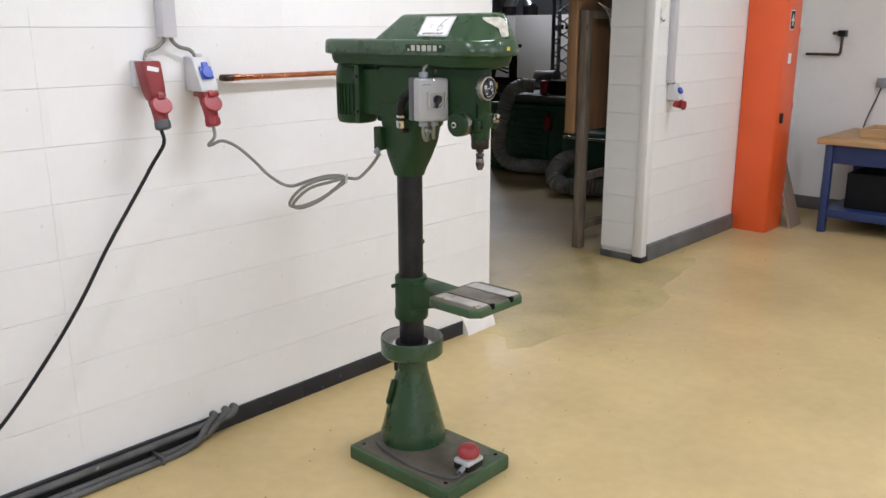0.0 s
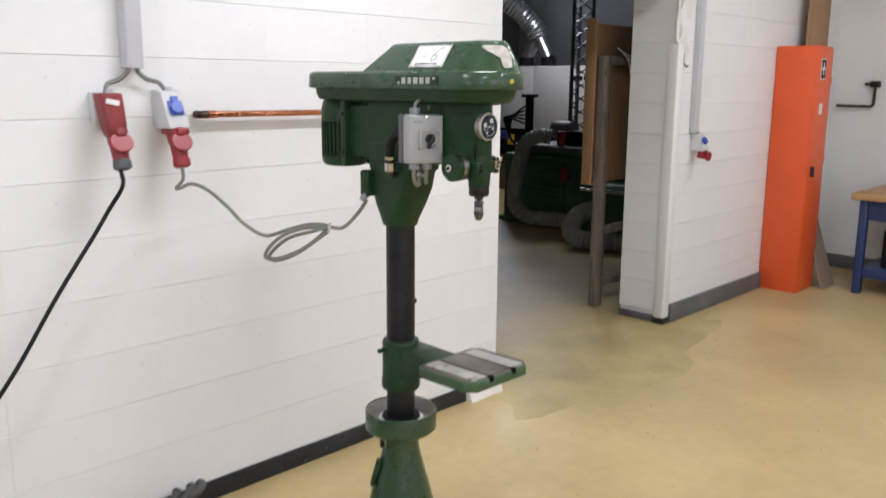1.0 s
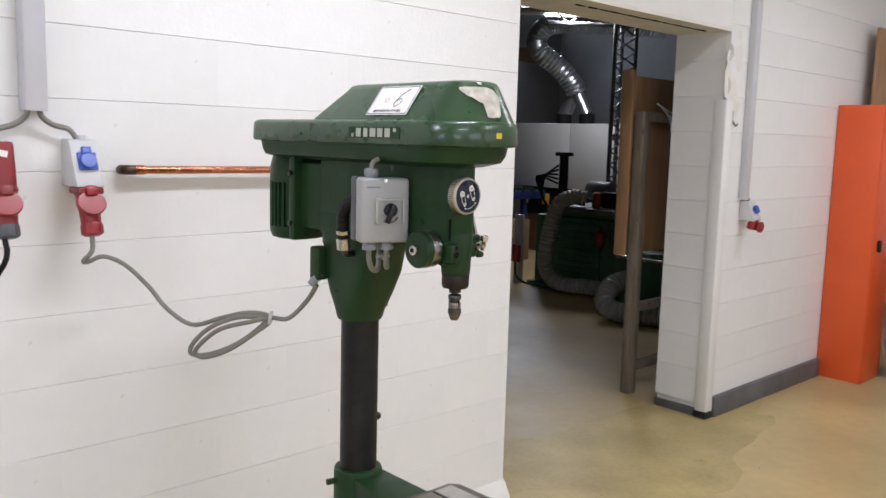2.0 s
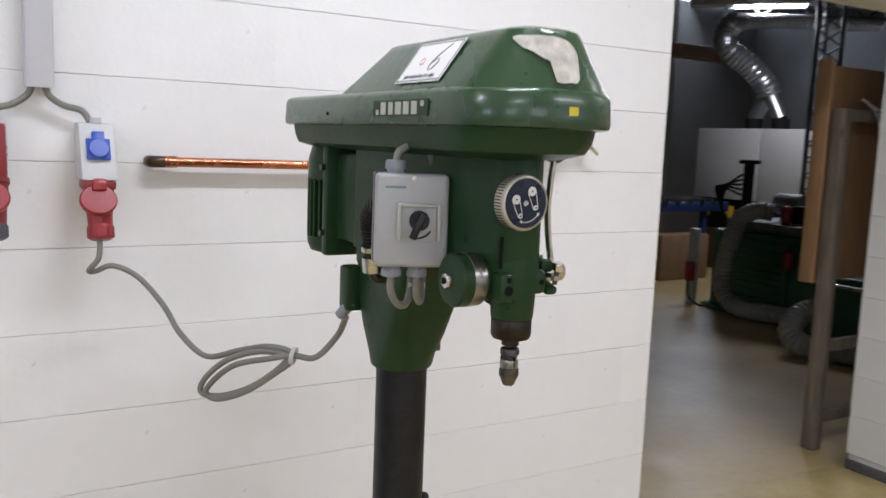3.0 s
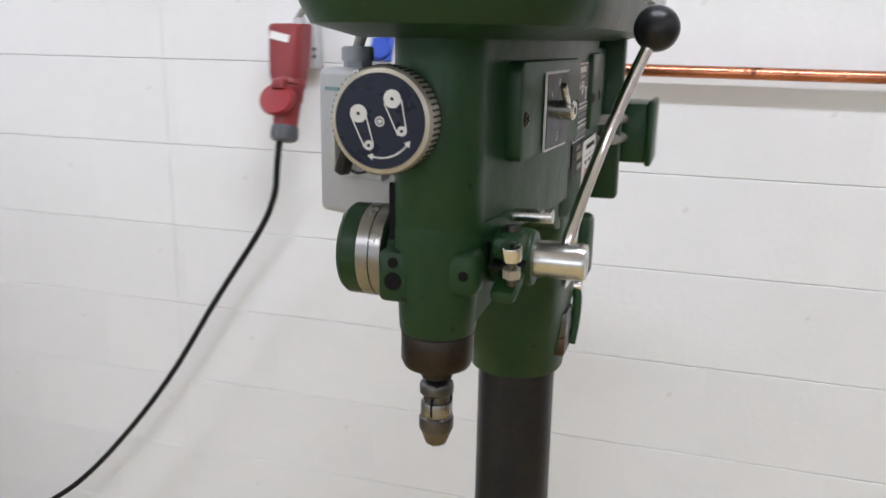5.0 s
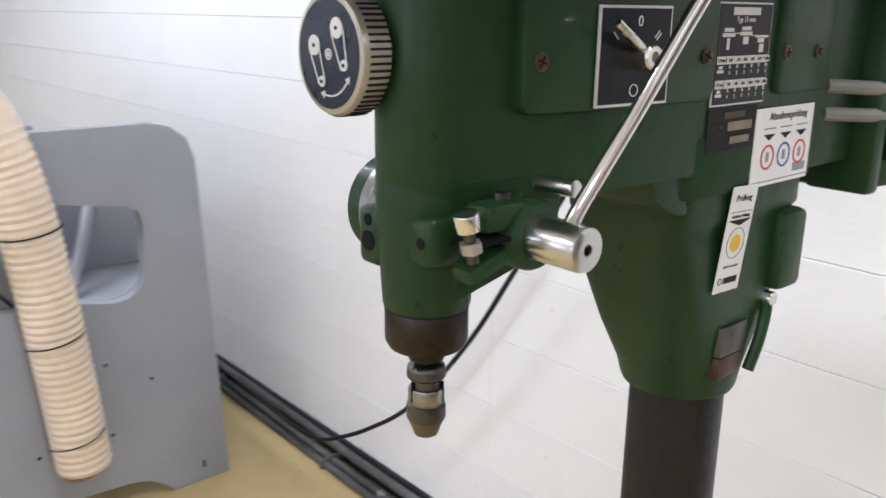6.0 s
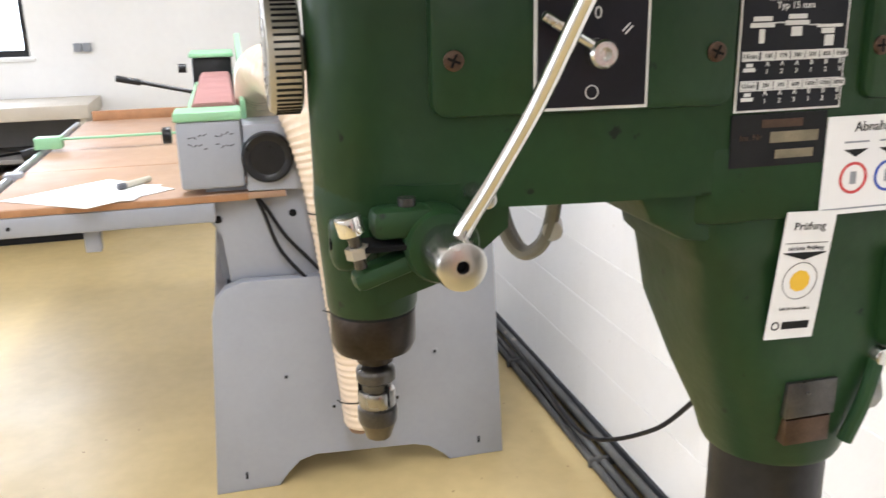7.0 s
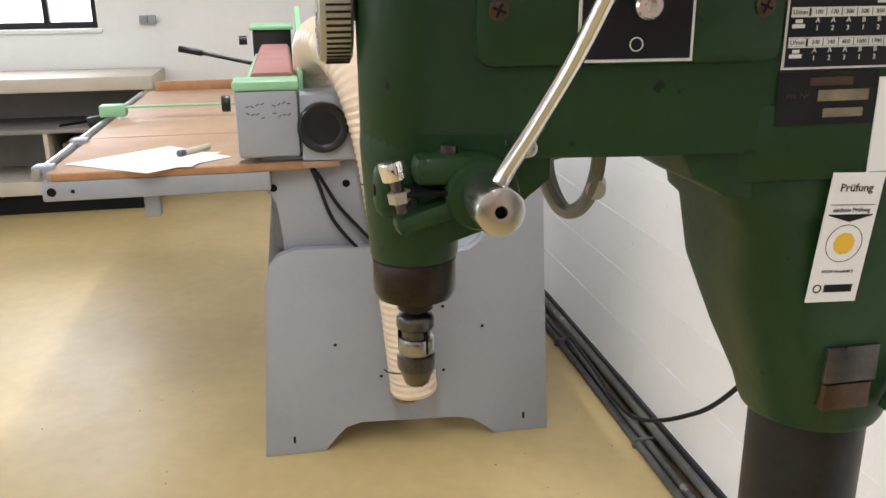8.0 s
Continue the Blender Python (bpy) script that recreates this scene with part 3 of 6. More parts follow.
part("neck_lug", box((0.052, -0.696, 1.245), (0.075, -0.652, 1.325), 0.008), GREEN_D, neck)
part("neck_lug", box((-0.092, -0.675, 1.235), (-0.055, -0.635, 1.32), 0.006), GREEN_D, neck)
part("neck_screw", rod((-0.066, -0.775, 1.235), (-0.060, -0.775, 1.235), 0.006, seg=12), HOLE, neck)
part("clamp_screw", rod((0.030, -0.690, 1.236), (0.068, -0.690, 1.236), 0.0075, seg=14, bev=0.001), STEEL, neck)
part("clamp_lever", tube([(0.060, -0.690, 1.236), (0.064, -0.696, 1.222), (0.064, -0.703, 1.195), (0.061, -0.712, 1.165)], 0.006, 10), GREEN_D, neck)
part("worn_plate", box((0.045, -0.770, 1.192), (0.0622, -0.726, 1.222), 0.0005), DARKST, neck, "brown corroded rating plate")
part("worn_plate", box((0.042, -0.768, 1.168), (0.0612, -0.728, 1.190), 0.001), BRONZE, neck, "brown corroded rating plate")

# belt cover: rim band, dome, underside
def cover_ring(hx, rear, front, z, rr=0.05, fr=0.105):
    pts = arc((hx - rr, rear - rr), rr, 0, 90, 6) + arc((-hx + rr, rear - rr), rr, 90, 180, 6)
    pts += arc((-hx + fr, front + fr), fr, 180, 270, 8) + arc((hx - fr, front + fr), fr, 270, 360, 8)
    return [Vector((x, y, z)) for x, y in pts]


bm = loft([cover_ring(0.120, -0.400, -1.180, 1.582), cover_ring(0.128, -0.390, -1.190, 1.584), cover_ring(0.130, -0.388, -1.192, 1.590), cover_ring(0.128, -0.390, -1.190, 1.628), cover_ring(0.124, -0.394, -1.187, 1.634), cover_ring(0.117, -0.402, -1.178, 1.637)])
cover = part("belt_cover", bm, GREEN, press, "glossy green sheet metal belt cover", angle=40)
bm = loft([cover_ring(0.121, -0.665, -1.182, 1.630, 0.03, 0.088), cover_ring(0.117, -0.672, -1.178, 1.640, 0.03, 0.088), cover_ring(0.066, -0.738, -1.162, 1.708, 0.03, 0.054), cover_ring(0.060, -0.746, -1.156, 1.717, 0.028, 0.048), cover_ring(0.050, -0.757, -1.146, 1.721, 0.024, 0.040)])
part("cover_dome", bm, GREEN, cover, "raised dome of the cover")
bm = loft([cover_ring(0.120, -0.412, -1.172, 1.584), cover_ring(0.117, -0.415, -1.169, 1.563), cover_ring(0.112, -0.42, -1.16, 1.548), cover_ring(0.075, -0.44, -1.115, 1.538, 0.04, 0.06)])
# pan takes the darker casting green, not the cover's own
part("cover_pan", bm, GREEN_D, cover, "underside of the cover in the darker casting green")
part("cover_screw", rod((-0.132, -0.655, 1.602), (-0.127, -0.655, 1.602), 0.003, seg=10), HOLE, cover)
# cast maker's plate, drawn as plain bars
LFT = Matrix(((0, 0, -1, 0), (-1, 0, 0, 0), (0, 1, 0, 0), (0, 0, 0, 1)))


def on_left(x, y, z):
    return Matrix.Translation((x, y, z)) @ LFT


np_ = part("maker_plate", flat(on_left(-0.1285, -0.938, 1.608), -0.088, -0.0125, 0.092, 0.0125, t=0.003), GREEN_D, cover, "cast plate with raised grey letter shapes")
for i, (w, h) in enumerate(((0.017, 0.019), (0.014, 0.019), (0.019, 0.019), (0.017, 0.019), (0.017, 0.019))):
    u = -0.050 + i * 0.0255
    part("letter_shape", flat(on_left(-0.1313, -0.938, 1.608), u - w / 2, -h / 2, u + w / 2, h / 2, t=0.0016), LETTER, np_)
for u, v in ((-0.074, -0.006), (-0.069, -0.006), (0.074, 0.006), (0.079, 0.006)):
    part("letter_shape", flat(on_left(-0.1313, -0.938, 1.608), u - 0.0018, v - 0.004, u + 0.0018, v + 0.004, t=0.0016), LETTER, np_)
# taped number card, its pose on the sloping side
tl, tr, bl = Vector((-0.0655, -0.885, 1.7085)), Vector((-0.0655, -1.023, 1.7085)), Vector((-0.1115, -0.899, 1.6455))
ex = (tr - tl).normalized()
ez = ex.cross((tl - bl).normalized()).normalized()
ey = ez.cross(ex)
cm = Matrix.Translation((tl + tr) / 2 + (bl - tl) / 2 + ez * 0.0035) @ Matrix((ex, ey, ez)).transposed().to_4x4()
card = part("number_card", flat(cm, -0.069, -0.040, 0.069, 0.040, t=0.001), PAPER, cover, "white card with a handwritten 6")
bm = bmesh.new()
for a in ((-0.066, -0.0375, 0.066, -0.036), (-0.066, 0.036, 0.066, 0.0375), (-0.066, -0.0375, -0.0648, 0.0375), (0.0648, -0.0375, 0.066, 0.0375)):
    flat(cm, *a, bm, 0.0014)
part("card_frame", bm, INK, card)
part("card_number", tube([cm @ Vector(p) for p in ((0.040, 0.031, 0.0012), (0.022, 0.016, 0.0012), (0.010, -0.004, 0.0012), (0.013, -0.017, 0.0012), (0.024, -0.014, 0.0012), (0.030, -0.003, 0.0012), (0.024, 0.004, 0.0012), (0.014, -0.002, 0.0012))], 0.0008, 6), INK, card)
bm = bmesh.new()
for i in range(11):
    flat(cm, -0.048 + i * 0.0088, -0.0325 + (i % 3) * 0.0006, -0.048 + i * 0.0088 + random.uniform(0.003, 0.007), -0.0265 + (i % 2) * 0.0012, bm, 0.0013)
part("card_scribble", bm, INK, card)
part("card_stamp", turned(cm @ Matrix.Translation((-0.022, 0.001, 0.001)), lathe([(0.0068, 0), (0.0068, 0.0006), (0.0058, 0.0006), (0.0058, 0)], (0, 0, 0), seg=20)), INKR, card)
# torn label on the nose, sticker
lo_ring, hi_ring = cover_ring(0.117, -0.672, -1.178, 1.640, 0.03, 0.088), cover_ring(0.066, -0.738, -1.162, 1.708, 0.03, 0.054)


def on_dome(u, z):
    """A point just off the dome, u metres round its nose from the middle, at height z."""
    k = (z - 1.640) / 0.068
    ring = [a.lerp(b, k) for a, b in zip(lo_ring, hi_ring)]
    n = len(ring)
    at = min(range(n), key=lambda q: abs(ring[q].x) + (0 if ring[q].y < -1 else 9))
    p, left = ring[at].copy(), u
    p.x = 0
    step = 1 if u > 0 else -1
    left = abs(u)
    q = at + (1 if (ring[at].x - 0) * step <= 0 else 0) * step
    while True:
        d = ring[q % n] - p
        if d.length >= left:
            p = p + d.normalized() * left
            break
        left -= d.length
        p = ring[q % n].copy()
        q += step
    out = Vector((p.x, p.y + 1.0, 0)).normalized()
    return p + out * 0.0022 + Vector((0, 0, 0.001))


torn = [(-0.072, 1.700, 1.704), (-0.060, 1.688, 1.706), (-0.048, 1.684, 1.7055), (-0.036, 1.676, 1.7065), (-0.024, 1.672, 1.706), (-0.016, 1.644, 1.7065), (-0.004, 1.643, 1.705), (0.008, 1.645, 1.702), (0.018, 1.644, 1.694), (0.024, 1.650, 1.684)]
bm = bmesh.new()
cols = []
for u, z0, z1 in torn:
    cols.append([bm.verts.new(on_dome(u, z0 + (z1 - z0) * k / 4)) for k in range(5)])
for a, b in zip(cols, cols[1:]):
    for k in range(4):
        bm.faces.new((a[k], b[k], b[k + 1], a[k + 1]))
part("torn_label", bm, TORN, cover, "torn off-white paper label")
part("sticker", turned(Matrix.Translation((0.006, -1.1905, 1.607)) @ Matrix.Rotation(radians(90), 4, "X"), box((-0.008, -0.006, 0), (0.008, 0.006, 0.001))), YSTICK, cover, "small yellow sticker")

# motor
MY = -0.448
motor = part("motor", lathe([(0.060, 1.318), (0.072, 1.322), (0.079, 1.338), (0.079, 1.352), (0.071, 1.354), (0.071, 1.470), (0.079, 1.472), (0.079, 1.512), (0.070, 1.545)], (0.0, MY, 0), seg=48), GREEN_D, press, "green finned electric motor")
for i in range(30):
    a = 2 * math.pi * i / 30
    bm = box((0.070, -0.0022, 1.352), (0.0795, 0.0022, 1.473))
    turned(Matrix.Translation((0, MY, 0)) @ Matrix.Rotation(a, 4, "Z"), bm)
    part("cooling_fin", bm, GREEN_D, motor)
part("motor_bracket", box((-0.090, -0.560, 1.325), (-0.020, -0.535, 1.548), 0.006), GREEN_D, press)
part("motor_bracket", box((0.020, -0.560, 1.325), (0.090, -0.535, 1.548), 0.006), GREEN_D, press)
part("motor_carrier", box((-0.066, -0.66, 1.36), (0.066, -0.53, 1.53), 0.006), GREEN_D, press)
for z in (1.37, 1.50):
    part("bracket_bolt", rod((-0.098, -0.548, z), (-0.088, -0.548, z), 0.007, seg=6), DARKST, press)
tb = part("terminal_box", box((0.062, -0.47, 1.365), (0.120, -0.375, 1.452), 0.006), GREEN_D, press, "green motor terminal box with grey cables")
part("terminal_lid", box((0.118, -0.474, 1.361), (0.128, -0.371, 1.456), 0.004), GREEN_D, tb)
for z in (1.432, 1.405):
    part("terminal_cable", tube([(0.062, -0.63, z + 0.008), (0.082, -0.57, z + 0.004), (0.085, -0.50, z), (0.085, -0.468, z - 0.004)], 0.0072, 10), CABLE, tb)

# right hand side: cover plates, switch plate, rating plates, labels
RGT = Matrix(((0, 0, 1, 0), (1, 0, 0, 0), (0, 1, 0, 0), (0, 0, 0, 1)))


def on_right(x, y, z, lean=0.0):
    return Matrix.Translation((x, y, z)) @ Matrix.Rotation(radians(lean), 4, "Z") @ RGT


g1, g2 = on_right(0.0660, -0.944, 1.480, -5.0), on_right(0.0735, -0.695, 1.481)
gear = part("gear_cover", turned(g1, prism(pad(0.1, 0.041, 0.010), -0.018, 0.0, bev=0.003)), GREEN_D, press, "green side cover held by brown screws")
gear2 = part("gear_cover", turned(g2, prism(pad(0.047, 0.043, 0.008), -0.018, 0.0, bev=0.003)), GREEN_D, press, "green side cover held by brown screws")
for g, u, v, par in ((g1, -0.086, -0.006, gear), (g1, 0.086, -0.006, gear), (g2, -0.038, -0.007, gear2), (g2, 0.019, -0.007, gear2)):
    q = g @ Matrix.Translation((u, v, 0))
    s = part("cover_screw", turned(q, lathe([(0.0, -0.001), (0.0065, -0.001), (0.0065, 0.0010), (0.005, 0.0018), (0.0, 0.0018)], (0, 0, 0), seg=20)), BRONZE, par)
    bm = box((-0.0044, -0.0008, 0.0016), (0.0044, 0.0008, 0.0021))
    box((-0.0008, -0.0044, 0.0016), (0.0008, 0.0044, 0.0022), bm=bm)
    part("screw_slot", turned(q @ Matrix.Rotation(0.4 + u * 9, 4, "Z"), bm), HOLE, s)
sp = on_right(0.0671, -0.9425, 1.476, -5.0)
swp = part("selector_plate", flat(sp, -0.0375, -0.035, 0.0375, 0.035, t=0.0018), INKW, press, "black gear selector plate with white border")
part("selector_face", flat(sp, -0.0355, -0.033, 0.0355, 0.033, t=0.0024), PLATEB, swp)
part("selector_mark", words("0", 0.011, sp @ Matrix.Translation((0.003, 0.024, 0.0024))), INKW, swp)
part("selector_mark", words("I", 0.010, sp @ Matrix.Translation((-0.021, 0.014, 0.0024)) @ Matrix.Rotation(radians(45), 4, "Z")), INKW, swp)
part("selector_mark", words("II", 0.010, sp @ Matrix.Translation((0.022, 0.014, 0.0024)) @ Matrix.Rotation(radians(-45), 4, "Z")), INKW, swp)
part("selector_mark", turned(sp @ Matrix.Translation((0, -0.024, 0.0024)), lathe([(0.0045, 0), (0.0045, 0.0005), (0.0038, 0.0005), (0.0038, 0)], (0, 0, 0), seg=20)), INKW, swp)
hub = part("selector_hub", turned(sp, lathe([(0.009, 0.002), (0.009, 0.016), (0.0075, 0.018), (0.004, 0.018), (0.004, 0.012), (0, 0.012)], (0.003, 0.0, 0), seg=24)), STEEL, press, "steel gear selector lever")
part("selector_rod", rod(sp @ Vector((0.002, 0.002, 0.012)), sp @ Vector((-0.036, 0.024, 0.016)), 0.0034, seg=12, bev=0.001), STEEL, hub)

ip = on_right(0.0685, -0.799, 1.474)
info = part("rating_plate", flat(ip, -0.041, -0.041, 0.041, 0.041, t=0.0012), INKW, press, "black speed chart plate with white tables")
part("plate_face", flat(ip, -0.0395, -0.0395, 0.0395, 0.0395, t=0.0018), PLATEB, info)
bm = flat(ip, -0.021, 0.031, 0.020, 0.037, t=0.0022)
for a in ((-0.032, 0.018, -0.018, 0.021), (-0.034, 0.014, -0.016, 0.017), (-0.027, 0.004, -0.023, 0.013), (-0.006, 0.019, 0.008, 0.022), (-0.008, 0.015, 0.010, 0.018), (-0.003, 0.008, 0.005, 0.014), (0.016, 0.013, 0.036, 0.015), (0.020, 0.009, 0.030, 0.0125), (0.023, 0.001, 0.030, 0.008), (-0.018, 0.0165, -0.006, 0.0172), (0.010, 0.0145, 0.018, 0.0152)):
    flat(ip, *a, bm, 0.0022)
for y in (-0.0015, -0.007, -0.0205, -0.0265):
    flat(ip, -0.0385, y - 0.0004, 0.0385, y + 0.0004, bm, 0.0022)
part("chart_diagram", bm, INKW, info)
part("chart_title", words("Typ 15 mm", 0.0062, ip @ Matrix.Translation((-0.001, 0.0275, 0.0018))), INKW, info)
for r, (speeds, letters) in enumerate(((("100", "170", "300", "500", "850", "1500"), "AAABBB"), (("200", "340", "600", "1000", "1700", "3000"), "AAABBB"))):
    y0 = -0.0043 - r * 0.0192
    for u, hw in [(-0.0322, 0.0062)] + [(-0.019 + j * 0.0112, 0.0052) for j in range(6)]:
        part("chart_field", flat(ip, u - hw, y0 - 0.0024, u + hw, y0 + 0.0024, t=0.0021), INKW, info)
    bm = words("U/min", 0.0042, ip @ Matrix.Translation((-0.0322, y0, 0.0022)), depth=0.0002)
    for j, s in enumerate(speeds):
        words(s, 0.0040, ip @ Matrix.Translation((-0.019 + j * 0.0112, y0, 0.0022)), bm, 0.0002)
    part("chart_speeds", bm, INK, info)
    bm = bmesh.new()
    for j, s in enumerate(letters):
        words(s, 0.0046, ip @ Matrix.Translation((-0.019 + j * 0.0112, y0 - 0.0052, 0.0018)), bm)
        words(str(j % 3 + 1), 0.0046, ip @ Matrix.Translation((-0.019 + j * 0.0112, y0 - 0.0103, 0.0018)), bm)
    flat(ip, -0.037, y0 - 0.010, -0.028, y0 - 0.0075, bm, 0.0022)
    flat(ip, -0.035, y0 - 0.0068, -0.030, y0 - 0.0045, bm, 0.0022)
    part("chart_letters", bm, INKW, info)
vp = on_right(0.0685, -0.804, 1.415)
inv = part("inventory_plate", flat(vp, -0.037, -0.0195, 0.037, 0.0165, t=0.0012), BLACKM, press, "dark brown inventory plate with worn fields")
bm = flat(vp, -0.014, 0.007, 0.018, 0.0125, t=0.0016)
part("plate_mark", bm, BRONZE, inv)
part("plate_mark", words("Inv. Nr", 0.006, vp @ Matrix.Translation((-0.022, 0.0008, 0.0012))), BRONZE, inv)
bm = flat(vp, -0.007, -0.0035, 0.031, 0.004, t=0.0017)
flat(vp, -0.002, -0.0145, 0.028, -0.0085, bm, 0.0017)
part("plate_field", bm, FIELD, inv, "worn brass number fields")
lp = on_right(0.0694, -0.714, 1.391, 0)
lab = part("inspection_label", turned(lp, prism([(-0.052, -0.0345), (0.051, -0.0345), (0.051, 0.0355), (-0.052, 0.0355)], 0, 0.0011)), PAPER, press, "white inspection label with three round marks")
part("label_text", words("Abnahmeprüfung", 0.0098, lp @ Matrix.Translation((0.004, 0.0275, 0.0011))), INK, lab)
for u in (-0.027, 0.002, 0.031):
    part("label_bar", flat(lp, u - 0.010, 0.0165, u + 0.010, 0.0178, t=0.0014), GLAND, lab)
    part("label_arrow", turned(lp @ Matrix.Translation((u, 0, 0)), prism([(-0.010, 0.012), (0.010, 0.012), (0.0, 0.0065)], 0, 0.0014)), INK, lab)
    part("label_bar", flat(lp, u - 0.0025, -0.013, u + 0.0025, -0.004, t=0.0014), GLAND, lab)
part("label_bar", flat(lp, -0.05, -0.0312, 0.049, -0.030, t=0.0013), GLAND, lab)
part("label_bar", flat(lp, 0.022, -0.0265, 0.045, -0.0185, t=0.0013), GLAND, lab)
for u, m in ((-0.027, INKR), (0.002, BLUE), (0.031, INKR)):
    part("label_ring", turned(lp @ Matrix.Translation((u, -0.0085, 0)), lathe([(0.0115, 0.0), (0.0115, 0.0016), (0.0095, 0.0016), (0.0095, 0.0)], (0, 0, 0), seg=28)), m, lab)
qp = Matrix.Translation((0.0668, -0.7740, 1.312)) @ Matrix.Rotation(radians(4.5), 4, "Y") @ RGT @ Matrix.Rotation(radians(-2.5), 4, "Z")
lab2 = part("test_label", flat(qp, -0.0205, -0.0505, 0.0205, 0.049, t=0.0011), PAPER, press, "narrow white test label with a yellow seal")
for line, size, v in (("Prüfung", 0.0085, 0.038), ("nächste Prüfung", 0.0046, 0.0215), ("DGUV Vorschrift 3", 0.0032, -0.026)):
    part("label_text", words(line, size, qp @ Matrix.Translation((0, v, 0.0011))), INK, lab2)
for a in ((-0.0175, 0.0175, 0.0175, 0.0183), (-0.0175, 0.0252, 0.0175, 0.0257), (-0.008, -0.0425, 0.015, -0.0365)):
    part("label_bar", flat(qp, *a, t=0.0014), INK, lab2)
bm = bmesh.new()
t = prism([(-0.0175, 0.0175), (0.0175, 0.0175), (0.0, 0.0125)], 0, 0.0014)
t.transform(qp)
me = bpy.data.meshes.new("t")
t.to_mesh(me)
bm.from_mesh(me)
part("label_arrow", bm, INK, lab2)
part("label_ring", turned(qp @ Matrix.Translation((0, -0.004, 0)), lathe([(0.0145, 0.0), (0.0145, 0.0014), (0.0141, 0.0014), (0.0141, 0.0)], (0, 0, 0), seg=28)), INK, lab2)
part("label_seal", turned(qp @ Matrix.Translation((0, -0.004, 0)), lathe([(0.0085, 0.0), (0.0085, 0.0015), (0.0, 0.0015)], (0, 0, 0), seg=9)), INKY, lab2, "yellow seal")
part("label_ring", turned(qp @ Matrix.Translation((-0.0135, -0.0395, 0)), lathe([(0.0035, 0.0), (0.0035, 0.0014), (0.0025, 0.0014), (0.0025, 0.0)], (0, 0, 0), seg=18)), INK, lab2)

# speed dial on the nose
DX, DZ = -0.028, 1.478
dial = part("speed_dial", lathe([(0.038, -1.116), (0.0405, -1.118), (0.0405, -1.134), (0.0388, -1.138), (0.0356, -1.139), (0.0350, -1.1375)], (DX, 0, DZ), (0, 1, 0), 60), BEIGE, press, "round beige knurled dial with a dark face")
for i in range(56):
    a = 2 * math.pi * i / 56
    bm = box((0.0398, -1.1342, -0.0008), (0.0411, -1.1177, 0.0008))
    turned(Matrix.Translation((DX, 0, DZ)) @ Matrix.Rotation(a, 4, "Y"), bm)
    part("knurl", bm, BLACKM, dial)
part("dial_face", lathe([(0.0352, -1.131), (0.0352, -1.1385), (0.0, -1.1385)], (DX, 0, DZ), (0, 1, 0), 48), NAVY, dial)
part("dial_shaft", rod((DX, -1.117, DZ), (DX + 0.006, -1.06, DZ), 0.012, seg=24), DARKST, dial)
FM = Matrix.Translation((DX, -1.1385, DZ)) @ Matrix.Rotation(radians(90), 4, "X") @ Matrix.Diagonal((1.16, 1.16, 1, 1))


def dial_disc(u, v, r, ri=0.0):
    prof = [(r, 0), (r, 0.0007), (ri, 0.0007)] + ([(ri, 0)] if ri else [])
    return turned(FM @ Matrix.Translation((u, v, 0)), lathe(prof, (0, 0, 0), seg=24))


for u, v, r in ((-0.0145, 0.0045, 0.0058), (-0.0075, -0.0155, 0.0032), (0.0085, 0.0145, 0.0058), (0.0150, -0.0055, 0.0032)):
    part("dial_pulley", dial_disc(u, v, r), INKW, dial)
    part("dial_dot", turned(Matrix.Translation((0, -0.0006, 0)), dial_disc(u, v, 0.0011)), NAVY, dial)
part("dial_centre", dial_disc(0, 0, 0.0032, 0.0022), INKW, dial)
part("dial_centre", dial_disc(0, 0, 0.0014), INKW, dial)
for u0, v0, u1, v1 in ((-0.0200, 0.003, -0.0105, -0.017), (-0.0092, 0.0025, -0.0045, -0.0145), (0.0145, 0.0145, 0.0182, -0.006), (0.0030, 0.0115, 0.0125, -0.0085)):
    part("dial_belt", rod(FM @ Vector((u0, v0, 0.0003)), FM @ Vector((u1, v1, 0.0003)), 0.0006, seg=6), INKW, dial)
part("dial_arrow", tube([FM @ Vector((0.0232 * math.cos(a), 0.0232 * math.sin(a), 0.0003)) for a in [radians(258 + 8 * i) for i in range(9)]], 0.0007, 6, 3), INKW, dial)
for a, s in ((258, -1), (322, 1)):
    t = prism([(0, 0.0022), (0, -0.0022), (0.0038, 0)], 0, 0.0008)
    t.transform(FM @ Matrix.Rotation(radians(a), 4, "Z") @ Matrix.Translation((0.0232, 0, 0)) @ Matrix.Rotation(radians(90 * s), 4, "Z"))
    part("arrow_head", t, INKW, dial)

# quill, collar, chuck
part("spindle_collar", lathe([(0.0300, 1.299), (0.0308, 1.297), (0.0308, 1.275), (0.0280, 1.269), (0.014, 1.268)], (SX, SY, 0), seg=40), RUSTY, press, "brown burnished spindle collar")
part("spindle_seal", lathe([(0.031, 1.303), (0.031, 1.2985), (0.02, 1.298)], (SX, SY, 0), seg=40), BLACKM, press)
part("spindle_nose", rod((SX, SY, 1.258), (SX, SY, 1.270), 0.0135, seg=32), RUSTY, press)
ch = part("drill_chuck", lathe([(0.0075, 1.262), (0.0075, 1.255), (0.0125, 1.2535), (0.0143, 1.2515), (0.0147, 1.249), (0.0147, 1.2435), (0.0135, 1.242), (0.0115, 1.241), (0.0113, 1.2350)], (SX, SY, 0), seg=40), DARKST, press, "worn dark steel drill chuck")
part("chuck_band", lathe([(0.0113, 1.2352), (0.0132, 1.2345), (0.0137, 1.2330), (0.0137, 1.2225), (0.0130, 1.2215)], (SX, SY, 0), seg=40), SATIN, ch, "bright worn steel band")
